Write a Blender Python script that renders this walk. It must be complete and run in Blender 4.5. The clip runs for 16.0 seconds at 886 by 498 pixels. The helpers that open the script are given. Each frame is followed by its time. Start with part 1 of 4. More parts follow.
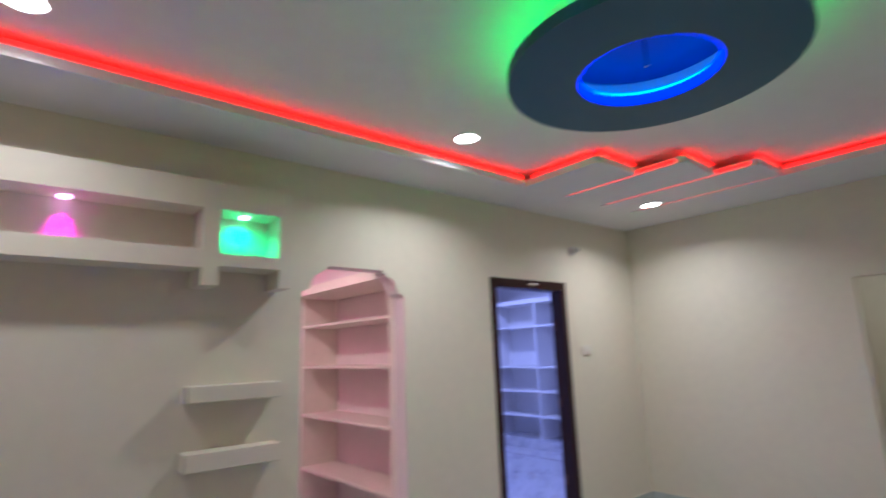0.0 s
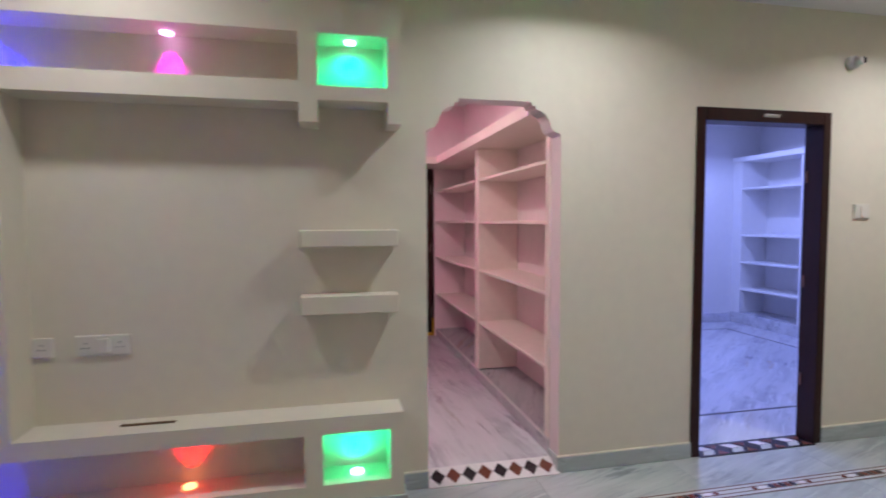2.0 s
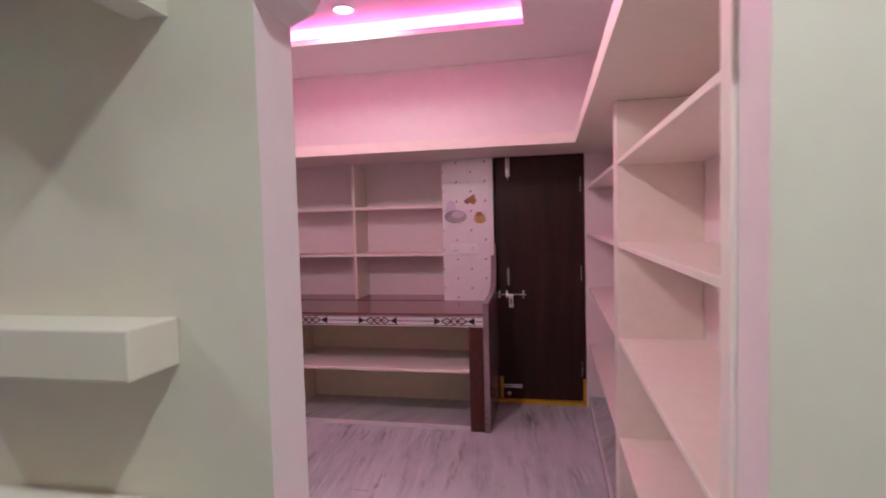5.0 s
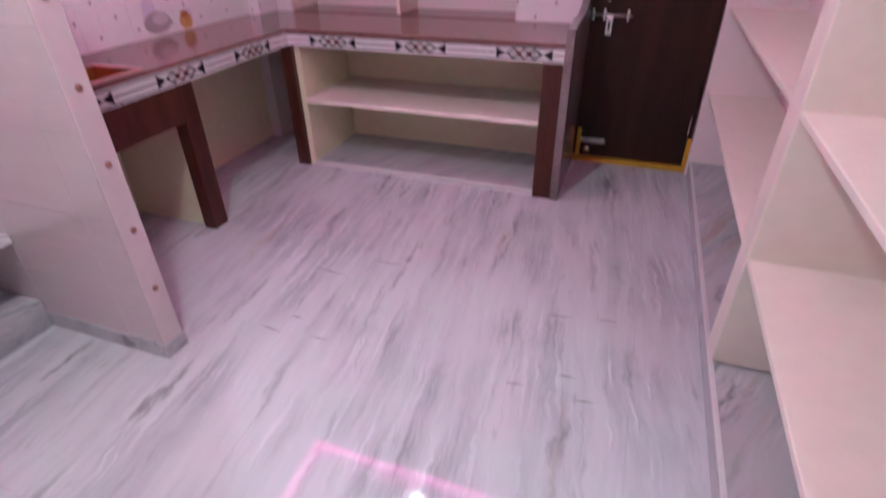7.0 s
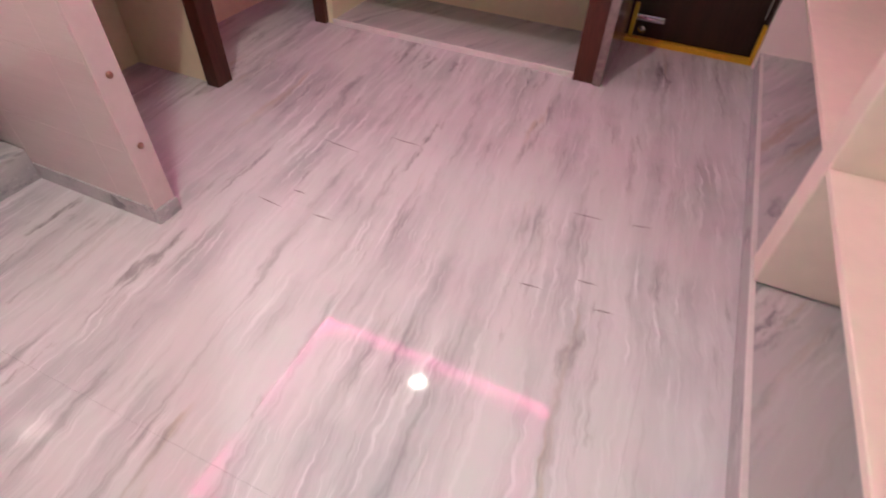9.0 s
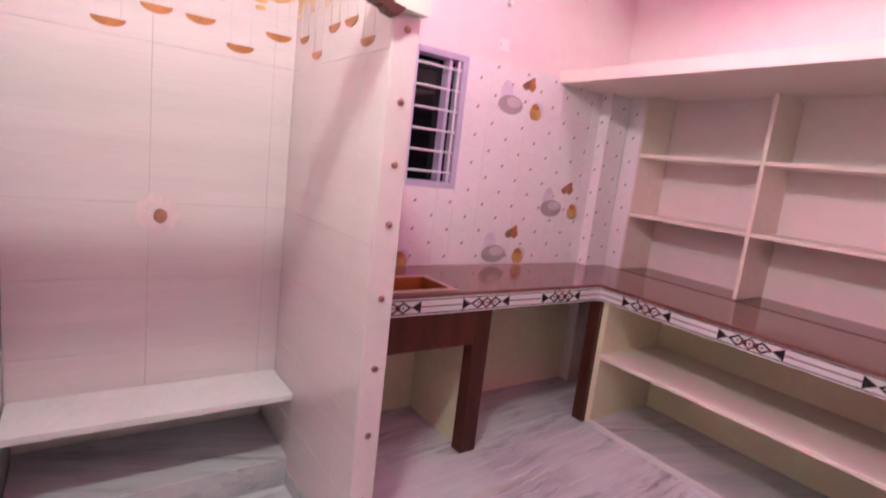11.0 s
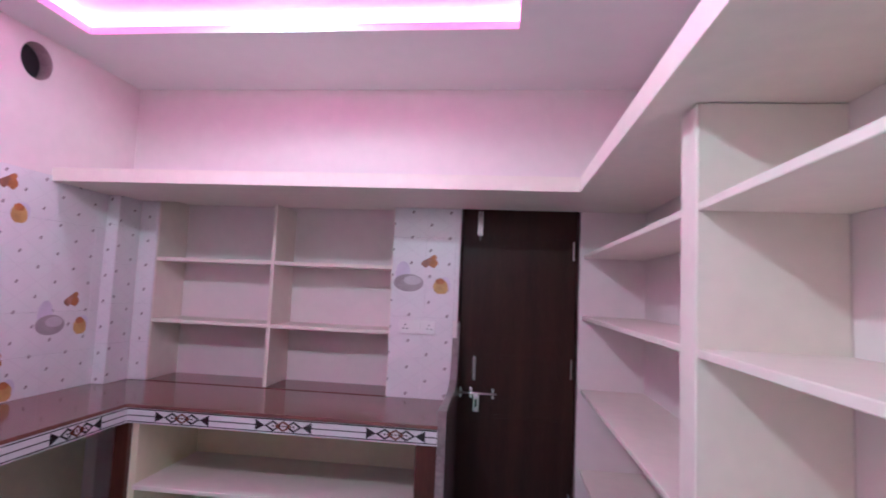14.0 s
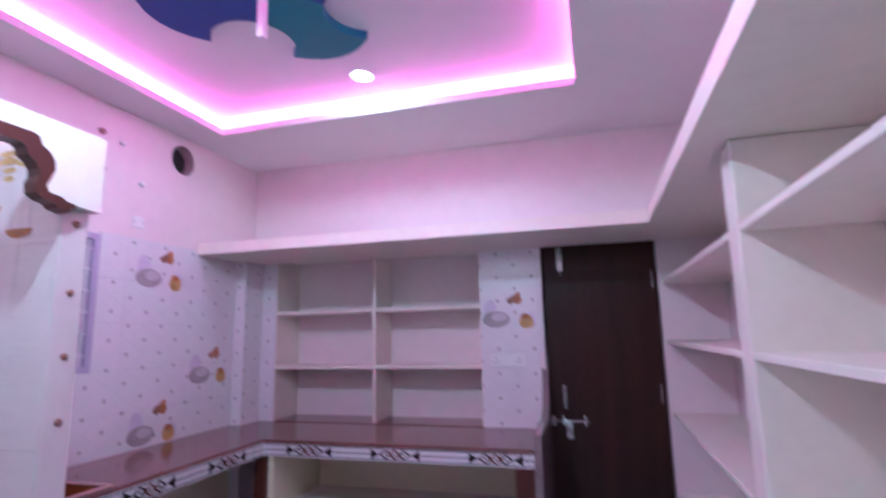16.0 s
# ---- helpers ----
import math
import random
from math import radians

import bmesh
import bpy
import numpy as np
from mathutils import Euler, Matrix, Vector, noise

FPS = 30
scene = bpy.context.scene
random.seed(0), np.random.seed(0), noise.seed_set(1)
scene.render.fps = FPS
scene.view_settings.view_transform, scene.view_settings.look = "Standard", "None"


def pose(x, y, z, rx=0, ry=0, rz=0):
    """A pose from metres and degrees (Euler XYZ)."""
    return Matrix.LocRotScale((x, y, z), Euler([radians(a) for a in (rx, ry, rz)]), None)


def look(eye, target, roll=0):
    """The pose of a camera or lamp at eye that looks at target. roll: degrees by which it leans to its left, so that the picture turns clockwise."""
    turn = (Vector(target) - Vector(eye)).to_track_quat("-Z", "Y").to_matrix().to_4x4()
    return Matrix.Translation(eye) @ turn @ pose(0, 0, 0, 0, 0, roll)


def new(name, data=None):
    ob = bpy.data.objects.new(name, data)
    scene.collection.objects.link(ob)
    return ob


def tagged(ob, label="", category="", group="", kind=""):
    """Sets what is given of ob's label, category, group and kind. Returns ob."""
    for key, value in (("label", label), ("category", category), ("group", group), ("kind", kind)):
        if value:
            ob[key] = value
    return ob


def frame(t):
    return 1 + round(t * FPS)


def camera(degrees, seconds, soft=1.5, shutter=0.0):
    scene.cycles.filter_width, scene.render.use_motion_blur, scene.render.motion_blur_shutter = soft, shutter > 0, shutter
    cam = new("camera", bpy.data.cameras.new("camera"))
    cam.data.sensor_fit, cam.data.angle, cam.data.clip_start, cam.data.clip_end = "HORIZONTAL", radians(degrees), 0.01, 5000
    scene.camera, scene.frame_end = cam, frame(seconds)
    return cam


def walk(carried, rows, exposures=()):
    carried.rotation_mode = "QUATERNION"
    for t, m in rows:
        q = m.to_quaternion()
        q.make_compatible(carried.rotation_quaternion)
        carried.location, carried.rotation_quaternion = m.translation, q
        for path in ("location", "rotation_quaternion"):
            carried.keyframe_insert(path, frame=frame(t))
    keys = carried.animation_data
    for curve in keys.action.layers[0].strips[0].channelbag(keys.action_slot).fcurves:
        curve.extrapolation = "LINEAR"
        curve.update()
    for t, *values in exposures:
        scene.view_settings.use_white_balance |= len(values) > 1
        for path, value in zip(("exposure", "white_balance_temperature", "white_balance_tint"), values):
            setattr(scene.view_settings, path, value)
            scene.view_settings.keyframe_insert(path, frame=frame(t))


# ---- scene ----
cam = camera(80.4, 16.0, soft=1.8, shutter=0.4)
PATH = [
    (0, (1.056, -3.109, 1.524), (2.314, -1.602, 1.907), -2.1),
    (0.5, (1.098, -3.015, 1.525), (1.801, -1.159, 1.772), -2.2),
    (1, (1.291, -3.073, 1.462), (1.636, -1.105, 1.543), -1.6),
    (1.5, (1.566, -3.042, 1.446), (1.833, -1.062, 1.376), -0.4),
    (2, (1.945, -2.819, 1.435), (2.375, -0.869, 1.328), -0.2),
    (2.5, (2.371, -2.634, 1.451), (2.962, -0.728, 1.315), 0.4),
    (3, (2.718, -2.438, 1.45), (3.455, -0.583, 1.341), 1.0),
    (3.5, (2.891, -2.093, 1.459), (3.417, -0.166, 1.352), 1.0),
    (4, (3.002, -1.675, 1.444), (3.159, 0.317, 1.345), 1.2),
    (4.2, (3.015, -1.504, 1.464), (3.015, 0.494, 1.365), 0.9),
    (6.3, (2.837, -0.054, 1.582), (2.158, 1.802, 1.359), -0.5),
    (6.5, (2.868, -0.01, 1.536), (2.16, 1.792, 1.078), -0.5),
    (7, (2.838, 0.081, 1.44), (2.258, 1.662, 0.368), -0.9),
    (7.5, (2.842, 0.098, 1.357), (2.376, 1.508, 0.028), 0.4),
    (8, (2.848, 0.106, 1.312), (2.414, 1.367, -0.168), 1.3),
    (8.5, (2.866, 0.15, 1.303), (2.381, 1.413, -0.162), 1.0),
    (9, (2.797, 0.244, 1.298), (2.243, 1.557, -0.106), 2.4),
    (9.5, (2.676, 0.338, 1.327), (1.907, 1.647, 0.026), 4.6),
    (10, (2.703, 0.382, 1.387), (1.387, 1.497, 0.375), 2.6),
    (10.2, (2.732, 0.367, 1.432), (1.254, 1.417, 0.588), 3.1),
    (12.3, (2.789, 0.416, 1.523), (1.365, 1.81, 1.692), 2.6),
    (12.5, (2.798, 0.422, 1.54), (1.488, 1.923, 1.718), 2.9),
    (13, (2.755, 0.389, 1.551), (1.897, 2.184, 1.75), 3.9),
    (13.5, (2.731, 0.358, 1.549), (2.223, 2.285, 1.73), 3.5),
    (14, (2.768, 0.271, 1.552), (2.541, 2.252, 1.71), 2.5),
    (14.5, (2.837, 0.043, 1.517), (2.762, 2.038, 1.635), 1.7),
    (15, (2.877, -0.09, 1.499), (2.845, 1.909, 1.55), 0.7),
    (15.3, (2.895, -0.103, 1.484), (2.819, 1.896, 1.515), 0.1),
    (15.5, (2.869, -0.107, 1.498), (2.717, 1.887, 1.539), -1.1),
    (16, (2.833, -0.039, 1.505), (2.294, 1.86, 1.823), -1.2),
]
EXPOSURES = [(0, -0.05, 5750, 13), (1.5, -0.08, 5800, 13), (2.5, 0.12, 5850, 13), (4.2, 0.1, 5800, 11), (6.3, 0.5, 5050, 4), (7.0, 0.7, 4850, -3), (8.0, 0.74, 5350, -5), (9.0, 0.84, 5950, -5), (9.5, 0.98, 5650, -8), (10.2, 1.15, 5400, -10), (12.3, 0.27, 5500, 0), (12.6, 0.27, 5950, 0), (13.0, 0.28, 7400, 2), (13.5, 0.42, 8100, 1), (14.0, 0.56, 4250, -16), (15.0, 0.6, 3950, -15), (16.0, 0.4, 3880, -11)]
walk(cam, [(t, look(eye, target, roll)) for t, eye, target, roll in PATH], EXPOSURES)
from mathutils.geometry import tessellate_polygon

# ---- world ----
world = bpy.data.worlds.new("world")
world.use_nodes = True
world.node_tree.nodes["Background"].inputs[0].default_value = (0.004, 0.005, 0.008, 1)
scene.world = world

HALL_Z = -0.055
CREAM_L = (1.0, 0.93, 0.82)
PINK_L = (1.0, 0.62, 0.68)


def lamp(name, kind, at, watts, colour, size=0.1, aim=None, cone=60, blend=0.6, spread=180):
    data = bpy.data.lights.new(name, kind)
    data.energy, data.color = watts, colour
    if kind == "AREA":
        data.shape, data.size = "DISK", size
        data.spread = radians(spread)
    else:
        data.shadow_soft_size = size
    if kind == "SPOT":
        data.spot_size, data.spot_blend = radians(cone), blend
    ob = new(name, data)
    ob.matrix_world = look(at, aim or (at[0], at[1] + 0.0001, at[2] - 1))
    return ob


# ---- materials ----
def mat(name, colour, rough=0.5, metal=0.0, vary=0.05, scale=6.0, bump=0.0, bump_scale=60.0, coat=0.0, second=None, stretch=(1, 1, 1), spec=0.5):
    """Paint or plain stuff: a base colour that wanders at two scales, roughness that follows it, and fine relief."""
    m = bpy.data.materials.new(name)
    m.use_nodes = True
    n, l = m.node_tree.nodes, m.node_tree.links
    b = n["Principled BSDF"]
    geo = n.new("ShaderNodeNewGeometry")
    mp = n.new("ShaderNodeMapping")
    mp.inputs["Scale"].default_value = stretch
    l.new(geo.outputs["Position"], mp.inputs["Vector"])
    big = n.new("ShaderNodeTexNoise")
    big.inputs["Scale"].default_value, big.inputs["Detail"].default_value = scale * 0.25, 3
    fine = n.new("ShaderNodeTexNoise")
    fine.inputs["Scale"].default_value, fine.inputs["Detail"].default_value = scale * 4, 6
    for t in (big, fine):
        l.new(mp.outputs[0], t.inputs["Vector"])
    add = n.new("ShaderNodeMath")
    add.operation = "MULTIPLY_ADD"
    add.inputs[1].default_value = 0.45
    l.new(fine.outputs[0], add.inputs[0])
    half = n.new("ShaderNodeMath")
    half.operation = "MULTIPLY"
    half.inputs[1].default_value = 0.55
    l.new(big.outputs[0], half.inputs[0])
    l.new(half.outputs[0], add.inputs[2])
    ramp = n.new("ShaderNodeValToRGB")
    ramp.color_ramp.elements[0].position, ramp.color_ramp.elements[1].position = 0.32, 0.68
    low = second or [c * (1 - 2 * vary) for c in colour]
    high = [min(1, c * (1 + vary)) for c in colour]
    ramp.color_ramp.elements[0].color, ramp.color_ramp.elements[1].color = (*low, 1), (*high, 1)
    l.new(add.outputs[0], ramp.inputs[0])
    l.new(ramp.outputs[0], b.inputs["Base Color"])
    rr = n.new("ShaderNodeMapRange")
    rr.inputs[3].default_value, rr.inputs[4].default_value = rough * 0.85, min(1, rough * 1.15)
    l.new(fine.outputs[0], rr.inputs[0])
    l.new(rr.outputs[0], b.inputs["Roughness"])
    b.inputs["Metallic"].default_value = metal
    b.inputs["Coat Weight"].default_value = coat
    b.inputs["Specular IOR Level"].default_value = spec
    if bump:
        bt = n.new("ShaderNodeTexNoise")
        bt.inputs["Scale"].default_value, bt.inputs["Detail"].default_value = bump_scale, 4
        l.new(geo.outputs["Position"], bt.inputs["Vector"])
        bp = n.new("ShaderNodeBump")
        bp.inputs["Strength"].default_value, bp.inputs["Distance"].default_value = bump, 0.004
        l.new(bt.outputs[0], bp.inputs["Height"])
        l.new(bp.outputs[0], b.inputs["Normal"])
    return m


def marble(name, light, grey, dark, angle, rough=0.12, per_slab=True):
    """Polished streaky marble: long grey veins along one direction, broken by darker flecks; every slab shifted by its own amount."""
    m = bpy.data.materials.new(name)
    m.use_nodes = True
    n, l = m.node_tree.nodes, m.node_tree.links
    b = n["Principled BSDF"]
    geo, info = n.new("ShaderNodeNewGeometry"), n.new("ShaderNodeObjectInfo")
    off = n.new("ShaderNodeVectorMath")
    off.operation = "MULTIPLY_ADD"
    l.new(info.outputs["Random"], off.inputs[0])
    off.inputs[1].default_value = (7.3, 3.1, 0) if per_slab else (0, 0, 0)
    l.new(geo.outputs["Position"], off.inputs[2])
    turn = n.new("ShaderNodeMapping")
    turn.inputs["Rotation"].default_value = (0, 0, radians(angle))
    l.new(off.outputs[0], turn.inputs["Vector"])
    wob = n.new("ShaderNodeTexNoise")
    wob.inputs["Scale"].default_value, wob.inputs["Detail"].default_value = 1.3, 3
    l.new(turn.outputs[0], wob.inputs["Vector"])
    bent = n.new("ShaderNodeVectorMath")
    bent.operation = "MULTIPLY_ADD"
    l.new(wob.outputs["Color"], bent.inputs[0])
    bent.inputs[1].default_value = (0.11, 0.11, 0)
    ripple = n.new("ShaderNodeTexNoise")
    ripple.inputs["Scale"].default_value, ripple.inputs["Detail"].default_value = 17, 5
    l.new(turn.outputs[0], ripple.inputs["Vector"])
    rough_edge = n.new("ShaderNodeVectorMath")
    rough_edge.operation = "MULTIPLY_ADD"
    l.new(ripple.outputs["Color"], rough_edge.inputs[0])
    rough_edge.inputs[1].default_value = (0.035, 0.05, 0)
    l.new(turn.outputs[0], rough_edge.inputs[2])
    l.new(rough_edge.outputs[0], bent.inputs[2])
    blotch = n.new("ShaderNodeTexNoise")
    blotch.inputs["Scale"].default_value, blotch.inputs["Detail"].default_value = 2.2, 4
    l.new(turn.outputs[0], blotch.inputs["Vector"])
    patch = n.new("ShaderNodeMapRange")
    patch.interpolation_type = "SMOOTHSTEP"
    patch.inputs[1].default_value, patch.inputs[2].default_value = 0.36, 0.62
    patch.inputs[3].default_value, patch.inputs[4].default_value = 0.35, 1.0
    l.new(blotch.outputs[0], patch.inputs[0])

    def streak(sx, sy, scale, lo, hi, detail=6):
        mp = n.new("ShaderNodeMapping")
        mp.inputs["Scale"].default_value = (sx, sy, 1)
        l.new(bent.outputs[0], mp.inputs["Vector"])
        t = n.new("ShaderNodeTexNoise")
        t.inputs["Scale"].default_value, t.inputs["Detail"].default_value, t.inputs["Roughness"].default_value = scale, detail, 0.62
        l.new(mp.outputs[0], t.inputs["Vector"])
        r = n.new("ShaderNodeMapRange")
        r.interpolation_type = "SMOOTHSTEP"
        r.inputs[1].default_value, r.inputs[2].default_value = lo, hi
        l.new(t.outputs[0], r.inputs[0])
        weigh = n.new("ShaderNodeMath")
        weigh.operation = "MULTIPLY"
        l.new(r.outputs[0], weigh.inputs[0])
        l.new(patch.outputs[0], weigh.inputs[1])
        return weigh.outputs[0]

    def mix(a, c, f):
        x = n.new("ShaderNodeMix")
        x.data_type = "RGBA"
        l.new(f, x.inputs[0])
        if isinstance(a, tuple):
            x.inputs[6].default_value = (*a, 1)
        else:
            l.new(a, x.inputs[6])
        x.inputs[7].default_value = (*c, 1)
        return x.outputs[2]

    c = mix(light, grey, streak(1, 0.11, 7, 0.38, 0.66, 10))
    c = mix(c, tuple(min(1, a * 1.12) for a in light), streak(1, 0.05, 40, 0.52, 0.66))
    c = mix(c, tuple(a * f for a, f in zip(light, (0.80, 0.70, 0.58))), streak(1, 0.08, 9, 0.60, 0.72, 8))
    c = mix(c, tuple(0.5 * (a + d) for a, d in zip(grey, dark)), streak(1, 0.09, 18, 0.52, 0.70, 10))
    c = mix(c, dark, streak(1, 0.2, 8, 0.60, 0.70, 10))
    l.new(c, b.inputs["Base Color"])
    b.inputs["Roughness"].default_value = rough
    b.inputs["Specular IOR Level"].default_value = 0.4
    return m


def motif_tile(name, axis, base, dot):
    """Glazed white wall tile printed with a quincunx of small dark sprigs joined by faint diagonals."""
    m = mat(name, base, 0.16, vary=0.025, scale=3, coat=0.2)
    n, l = m.node_tree.nodes, m.node_tree.links
    b = n["Principled BSDF"]
    geo, sep = n.new("ShaderNodeNewGeometry"), n.new("ShaderNodeSeparateXYZ")
    l.new(geo.outputs["Position"], sep.inputs[0])

    def op(kind, a, c=0.0, d=None):
        x = n.new("ShaderNodeMath")
        x.operation = kind
        for i, v in enumerate((a, c, d)):
            if v is None:
                continue
            if isinstance(v, (int, float)):
                x.inputs[i].default_value = v
            else:
                l.new(v, x.inputs[i])
        return x.outputs[0]

    W, H = 0.24, 0.162
    u = op("ADD", op("DIVIDE", sep.outputs[axis], W), 0.346 if axis == "X" else 0.529)
    v = op("ADD", op("DIVIDE", sep.outputs["Z"], H), 0.895 if axis == "X" else 0.716)

    def cell(p, shift):
        return op("SUBTRACT", op("FRACT", op("ADD", p, shift)), 0.5)

    def near(su):
        du, dv = op("MULTIPLY", cell(u, su), W), op("MULTIPLY", cell(v, su), H)
        e = op("ADD", op("ABSOLUTE", du), op("ABSOLUTE", op("SUBTRACT", dv, op("MULTIPLY", du, 0.5))))
        return op("LESS_THAN", e, 0.0115)

    dots = op("MAXIMUM", near(0.0), near(0.5))
    diag = op("MAXIMUM", op("LESS_THAN", op("ABSOLUTE", cell(op("ADD", u, v), 0.0)), 0.012), op("LESS_THAN", op("ABSOLUTE", cell(op("SUBTRACT", u, v), 0.0)), 0.012))
    old = b.inputs["Base Color"].links[0].from_socket
    one = n.new("ShaderNodeMix")
    one.data_type = "RGBA"
    l.new(op("MULTIPLY", diag, 0.16), one.inputs[0])
    l.new(old, one.inputs[6])
    one.inputs[7].default_value = (0.45, 0.4, 0.45, 1)
    two = n.new("ShaderNodeMix")
    two.data_type = "RGBA"
    l.new(op("MULTIPLY", dots, 0.85), two.inputs[0])
    l.new(one.outputs[2], two.inputs[6])
    two.inputs[7].default_value = (*dot, 1)
    l.new(two.outputs[2], b.inputs["Base Color"])
    return m


def glow(name, colour, strength):
    m = bpy.data.materials.new(name)
    m.use_nodes = True
    b = m.node_tree.nodes["Principled BSDF"]
    b.inputs["Base Color"].default_value = (*[min(1, c) for c in colour], 1)
    b.inputs["Emission Color"].default_value = (*colour, 1)
    b.inputs["Emission Strength"].default_value = strength
    return m


M_CREAM = mat("cream_paint", (0.73, 0.685, 0.555), 0.55, vary=0.03, scale=3, bump=0.05, bump_scale=90)
M_CEIL = mat("ceiling_paint", (0.80, 0.79, 0.775), 0.6, vary=0.02, scale=2, bump=0.03)
M_WHITE = mat("white_paint", (0.88, 0.785, 0.70), 0.4, vary=0.035, scale=4, bump=0.05, bump_scale=70)
M_KWALL = mat("kitchen_wall_paint", (0.84, 0.735, 0.725), 0.5, vary=0.03, scale=3, bump=0.04)
M_CABIN = mat("cupboard_cream_paint", (0.88, 0.80, 0.57), 0.45, vary=0.04, scale=4, bump=0.05)
M_BEDW = mat("bedroom_wall_paint", (0.78, 0.78, 0.78), 0.5, vary=0.02, scale=3)
M_FLOOR_K = marble("kitchen_marble", (0.61, 0.605, 0.63), (0.42, 0.415, 0.45), (0.23, 0.21, 0.22), -6, 0.06, False)
M_FLOOR_H = marble("hall_marble", (0.45, 0.485, 0.48), (0.33, 0.37, 0.365), (0.21, 0.24, 0.24), 70, 0.10)
M_FLOOR_B = marble("bedroom_marble", (0.62, 0.63, 0.66), (0.45, 0.46, 0.50), (0.28, 0.29, 0.33), 50, 0.12)
M_SKIRT = marble("skirting_marble", (0.47, 0.52, 0.51), (0.38, 0.42, 0.41), (0.27, 0.30, 0.30), 80, 0.2, False)
M_PLINTH = marble("plinth_marble", (0.54, 0.53, 0.55), (0.42, 0.42, 0.45), (0.18, 0.18, 0.20), 24, 0.18)
M_GRANITE = mat("red_brown_granite", (0.235, 0.098, 0.078), 0.14, scale=40, second=(0.11, 0.055, 0.052), coat=0.15)
M_BROWN = mat("red_brown_wood_panel", (0.10, 0.030, 0.020), 0.3, spec=0.3, scale=8, second=(0.05, 0.015, 0.010), stretch=(6, 6, 0.6))
M_DOOR = mat("dark_veneer", (0.046, 0.017, 0.011), 0.38, spec=0.22, scale=7, second=(0.016, 0.008, 0.007), stretch=(7, 7, 0.5), bump=0.04, bump_scale=40)
M_FRAME = mat("dark_frame_polish", (0.04, 0.013, 0.009), 0.34, spec=0.25, scale=7, second=(0.018, 0.006, 0.005), stretch=(7, 7, 0.6))
M_STEEL = mat("steel", (0.62, 0.60, 0.58), 0.25, 1.0, scale=20)
M_YELLOW = mat("yellow_primer", (0.62, 0.36, 0.02), 0.5, vary=0.15, scale=14)
M_PLASTIC = mat("white_plastic", (0.84, 0.83, 0.81), 0.3, vary=0.015, scale=2)
M_PLASTIC2 = mat("grey_plastic", (0.68, 0.67, 0.65), 0.35, vary=0.02, scale=2)
M_IVORY = mat("ivory_plastic", (0.73, 0.70, 0.61), 0.3, vary=0.015, scale=2)
M_BLACK = mat("black_hole", (0.012, 0.012, 0.012), 0.6, vary=0.1)
M_SLEEVE = mat("raw_plaster", (0.58, 0.47, 0.45), 0.8, vary=0.2, scale=20, bump=0.2)
M_LILAC = mat("lilac_print", (0.70, 0.63, 0.74), 0.3, vary=0.08, scale=40)
M_INK = mat("dark_inlay_stone", (0.03, 0.022, 0.025), 0.2, vary=0.2, scale=20)
M_INKR = mat("red_inlay_stone", (0.16, 0.055, 0.035), 0.2, vary=0.2, scale=20)
M_BAND = mat("white_inlay_stone", (0.74, 0.71, 0.71), 0.18, vary=0.05, scale=10)
M_CRACK = mat("crack_dirt", (0.17, 0.13, 0.14), 0.6, vary=0.2, scale=30)
M_BORDER = mat("border_marble", (0.52, 0.545, 0.52), 0.15, vary=0.06, scale=8)
M_TILE_L = motif_tile("sprig_tile_side", "Y", (0.84, 0.81, 0.82), (0.27, 0.21, 0.22))
M_TILE_B = motif_tile("sprig_tile_back", "X", (0.84, 0.81, 0.82), (0.27, 0.21, 0.22))
M_POOJA = mat("ivory_ribbed_tile", (0.70, 0.605, 0.61), 0.14, vary=0.04, scale=5, stretch=(0.4, 0.4, 9), coat=0.2)
M_TRIM = mat("pale_tile_trim", (0.70, 0.60, 0.60), 0.25, vary=0.04)
M_STUD = mat("copper_stud", (0.34, 0.17, 0.13), 0.35, 0.4, vary=0.1)
M_ARCHBROWN = mat("chocolate_paint", (0.085, 0.028, 0.017), 0.35, vary=0.08, scale=10)
M_GOLD = mat("gold_print", (0.60, 0.38, 0.13), 0.3, vary=0.2, scale=60)
M_CLAY = mat("clay_print", (0.48, 0.19, 0.06), 0.3, vary=0.25, scale=50)
M_ASH = mat("ash_print", (0.42, 0.37, 0.38), 0.3, vary=0.15, scale=40)
M_RUST = mat("rust_print", (0.38, 0.18, 0.12), 0.3, vary=0.3, scale=60)
M_GREY = mat("grey_print", (0.6, 0.55, 0.58), 0.3, vary=0.1, scale=40)
M_SINK = mat("amber_sink_enamel", (0.36, 0.13, 0.03), 0.15, vary=0.12, scale=10, coat=0.4)
M_UPVC = mat("lilac_window_paint", (0.52, 0.46, 0.62), 0.35, vary=0.05)
M_BAR = mat("white_bar_paint", (0.78, 0.74, 0.78), 0.35, vary=0.05)
M_DISC = mat("teal_ceiling_paint", (0.02, 0.11, 0.175), 0.5, vary=0.05, scale=3)
# Paint of the star arms; on the disc's well top it imitates blue light.
M_BLUEP = mat("royal_blue", (0.02, 0.06, 0.30), 0.5, vary=0.08, scale=4)
M_TEALP = mat("teal_paint", (0.03, 0.22, 0.27), 0.5, vary=0.08, scale=4)
G_WHITE = glow("lit_lens", (1.0, 0.97, 0.92), 14)
G_RED = glow("red_led", (1.0, 0.010, 0.006), 3.2)
G_GREEN = glow("green_led", (0.0, 1.0, 0.12), 8.0)
G_BLUE = glow("blue_well_glow", (0.0, 0.02, 1.0), 3.0)
G_CYAN = glow("azure_led", (0.0, 0.30, 1.0), 4.0)
G_PINK = glow("pink_led", (1.0, 0.11, 0.44), 9.5)
G_VIOLET = glow("ultramarine_led", (0.02, 0.08, 1.0), 11.0)


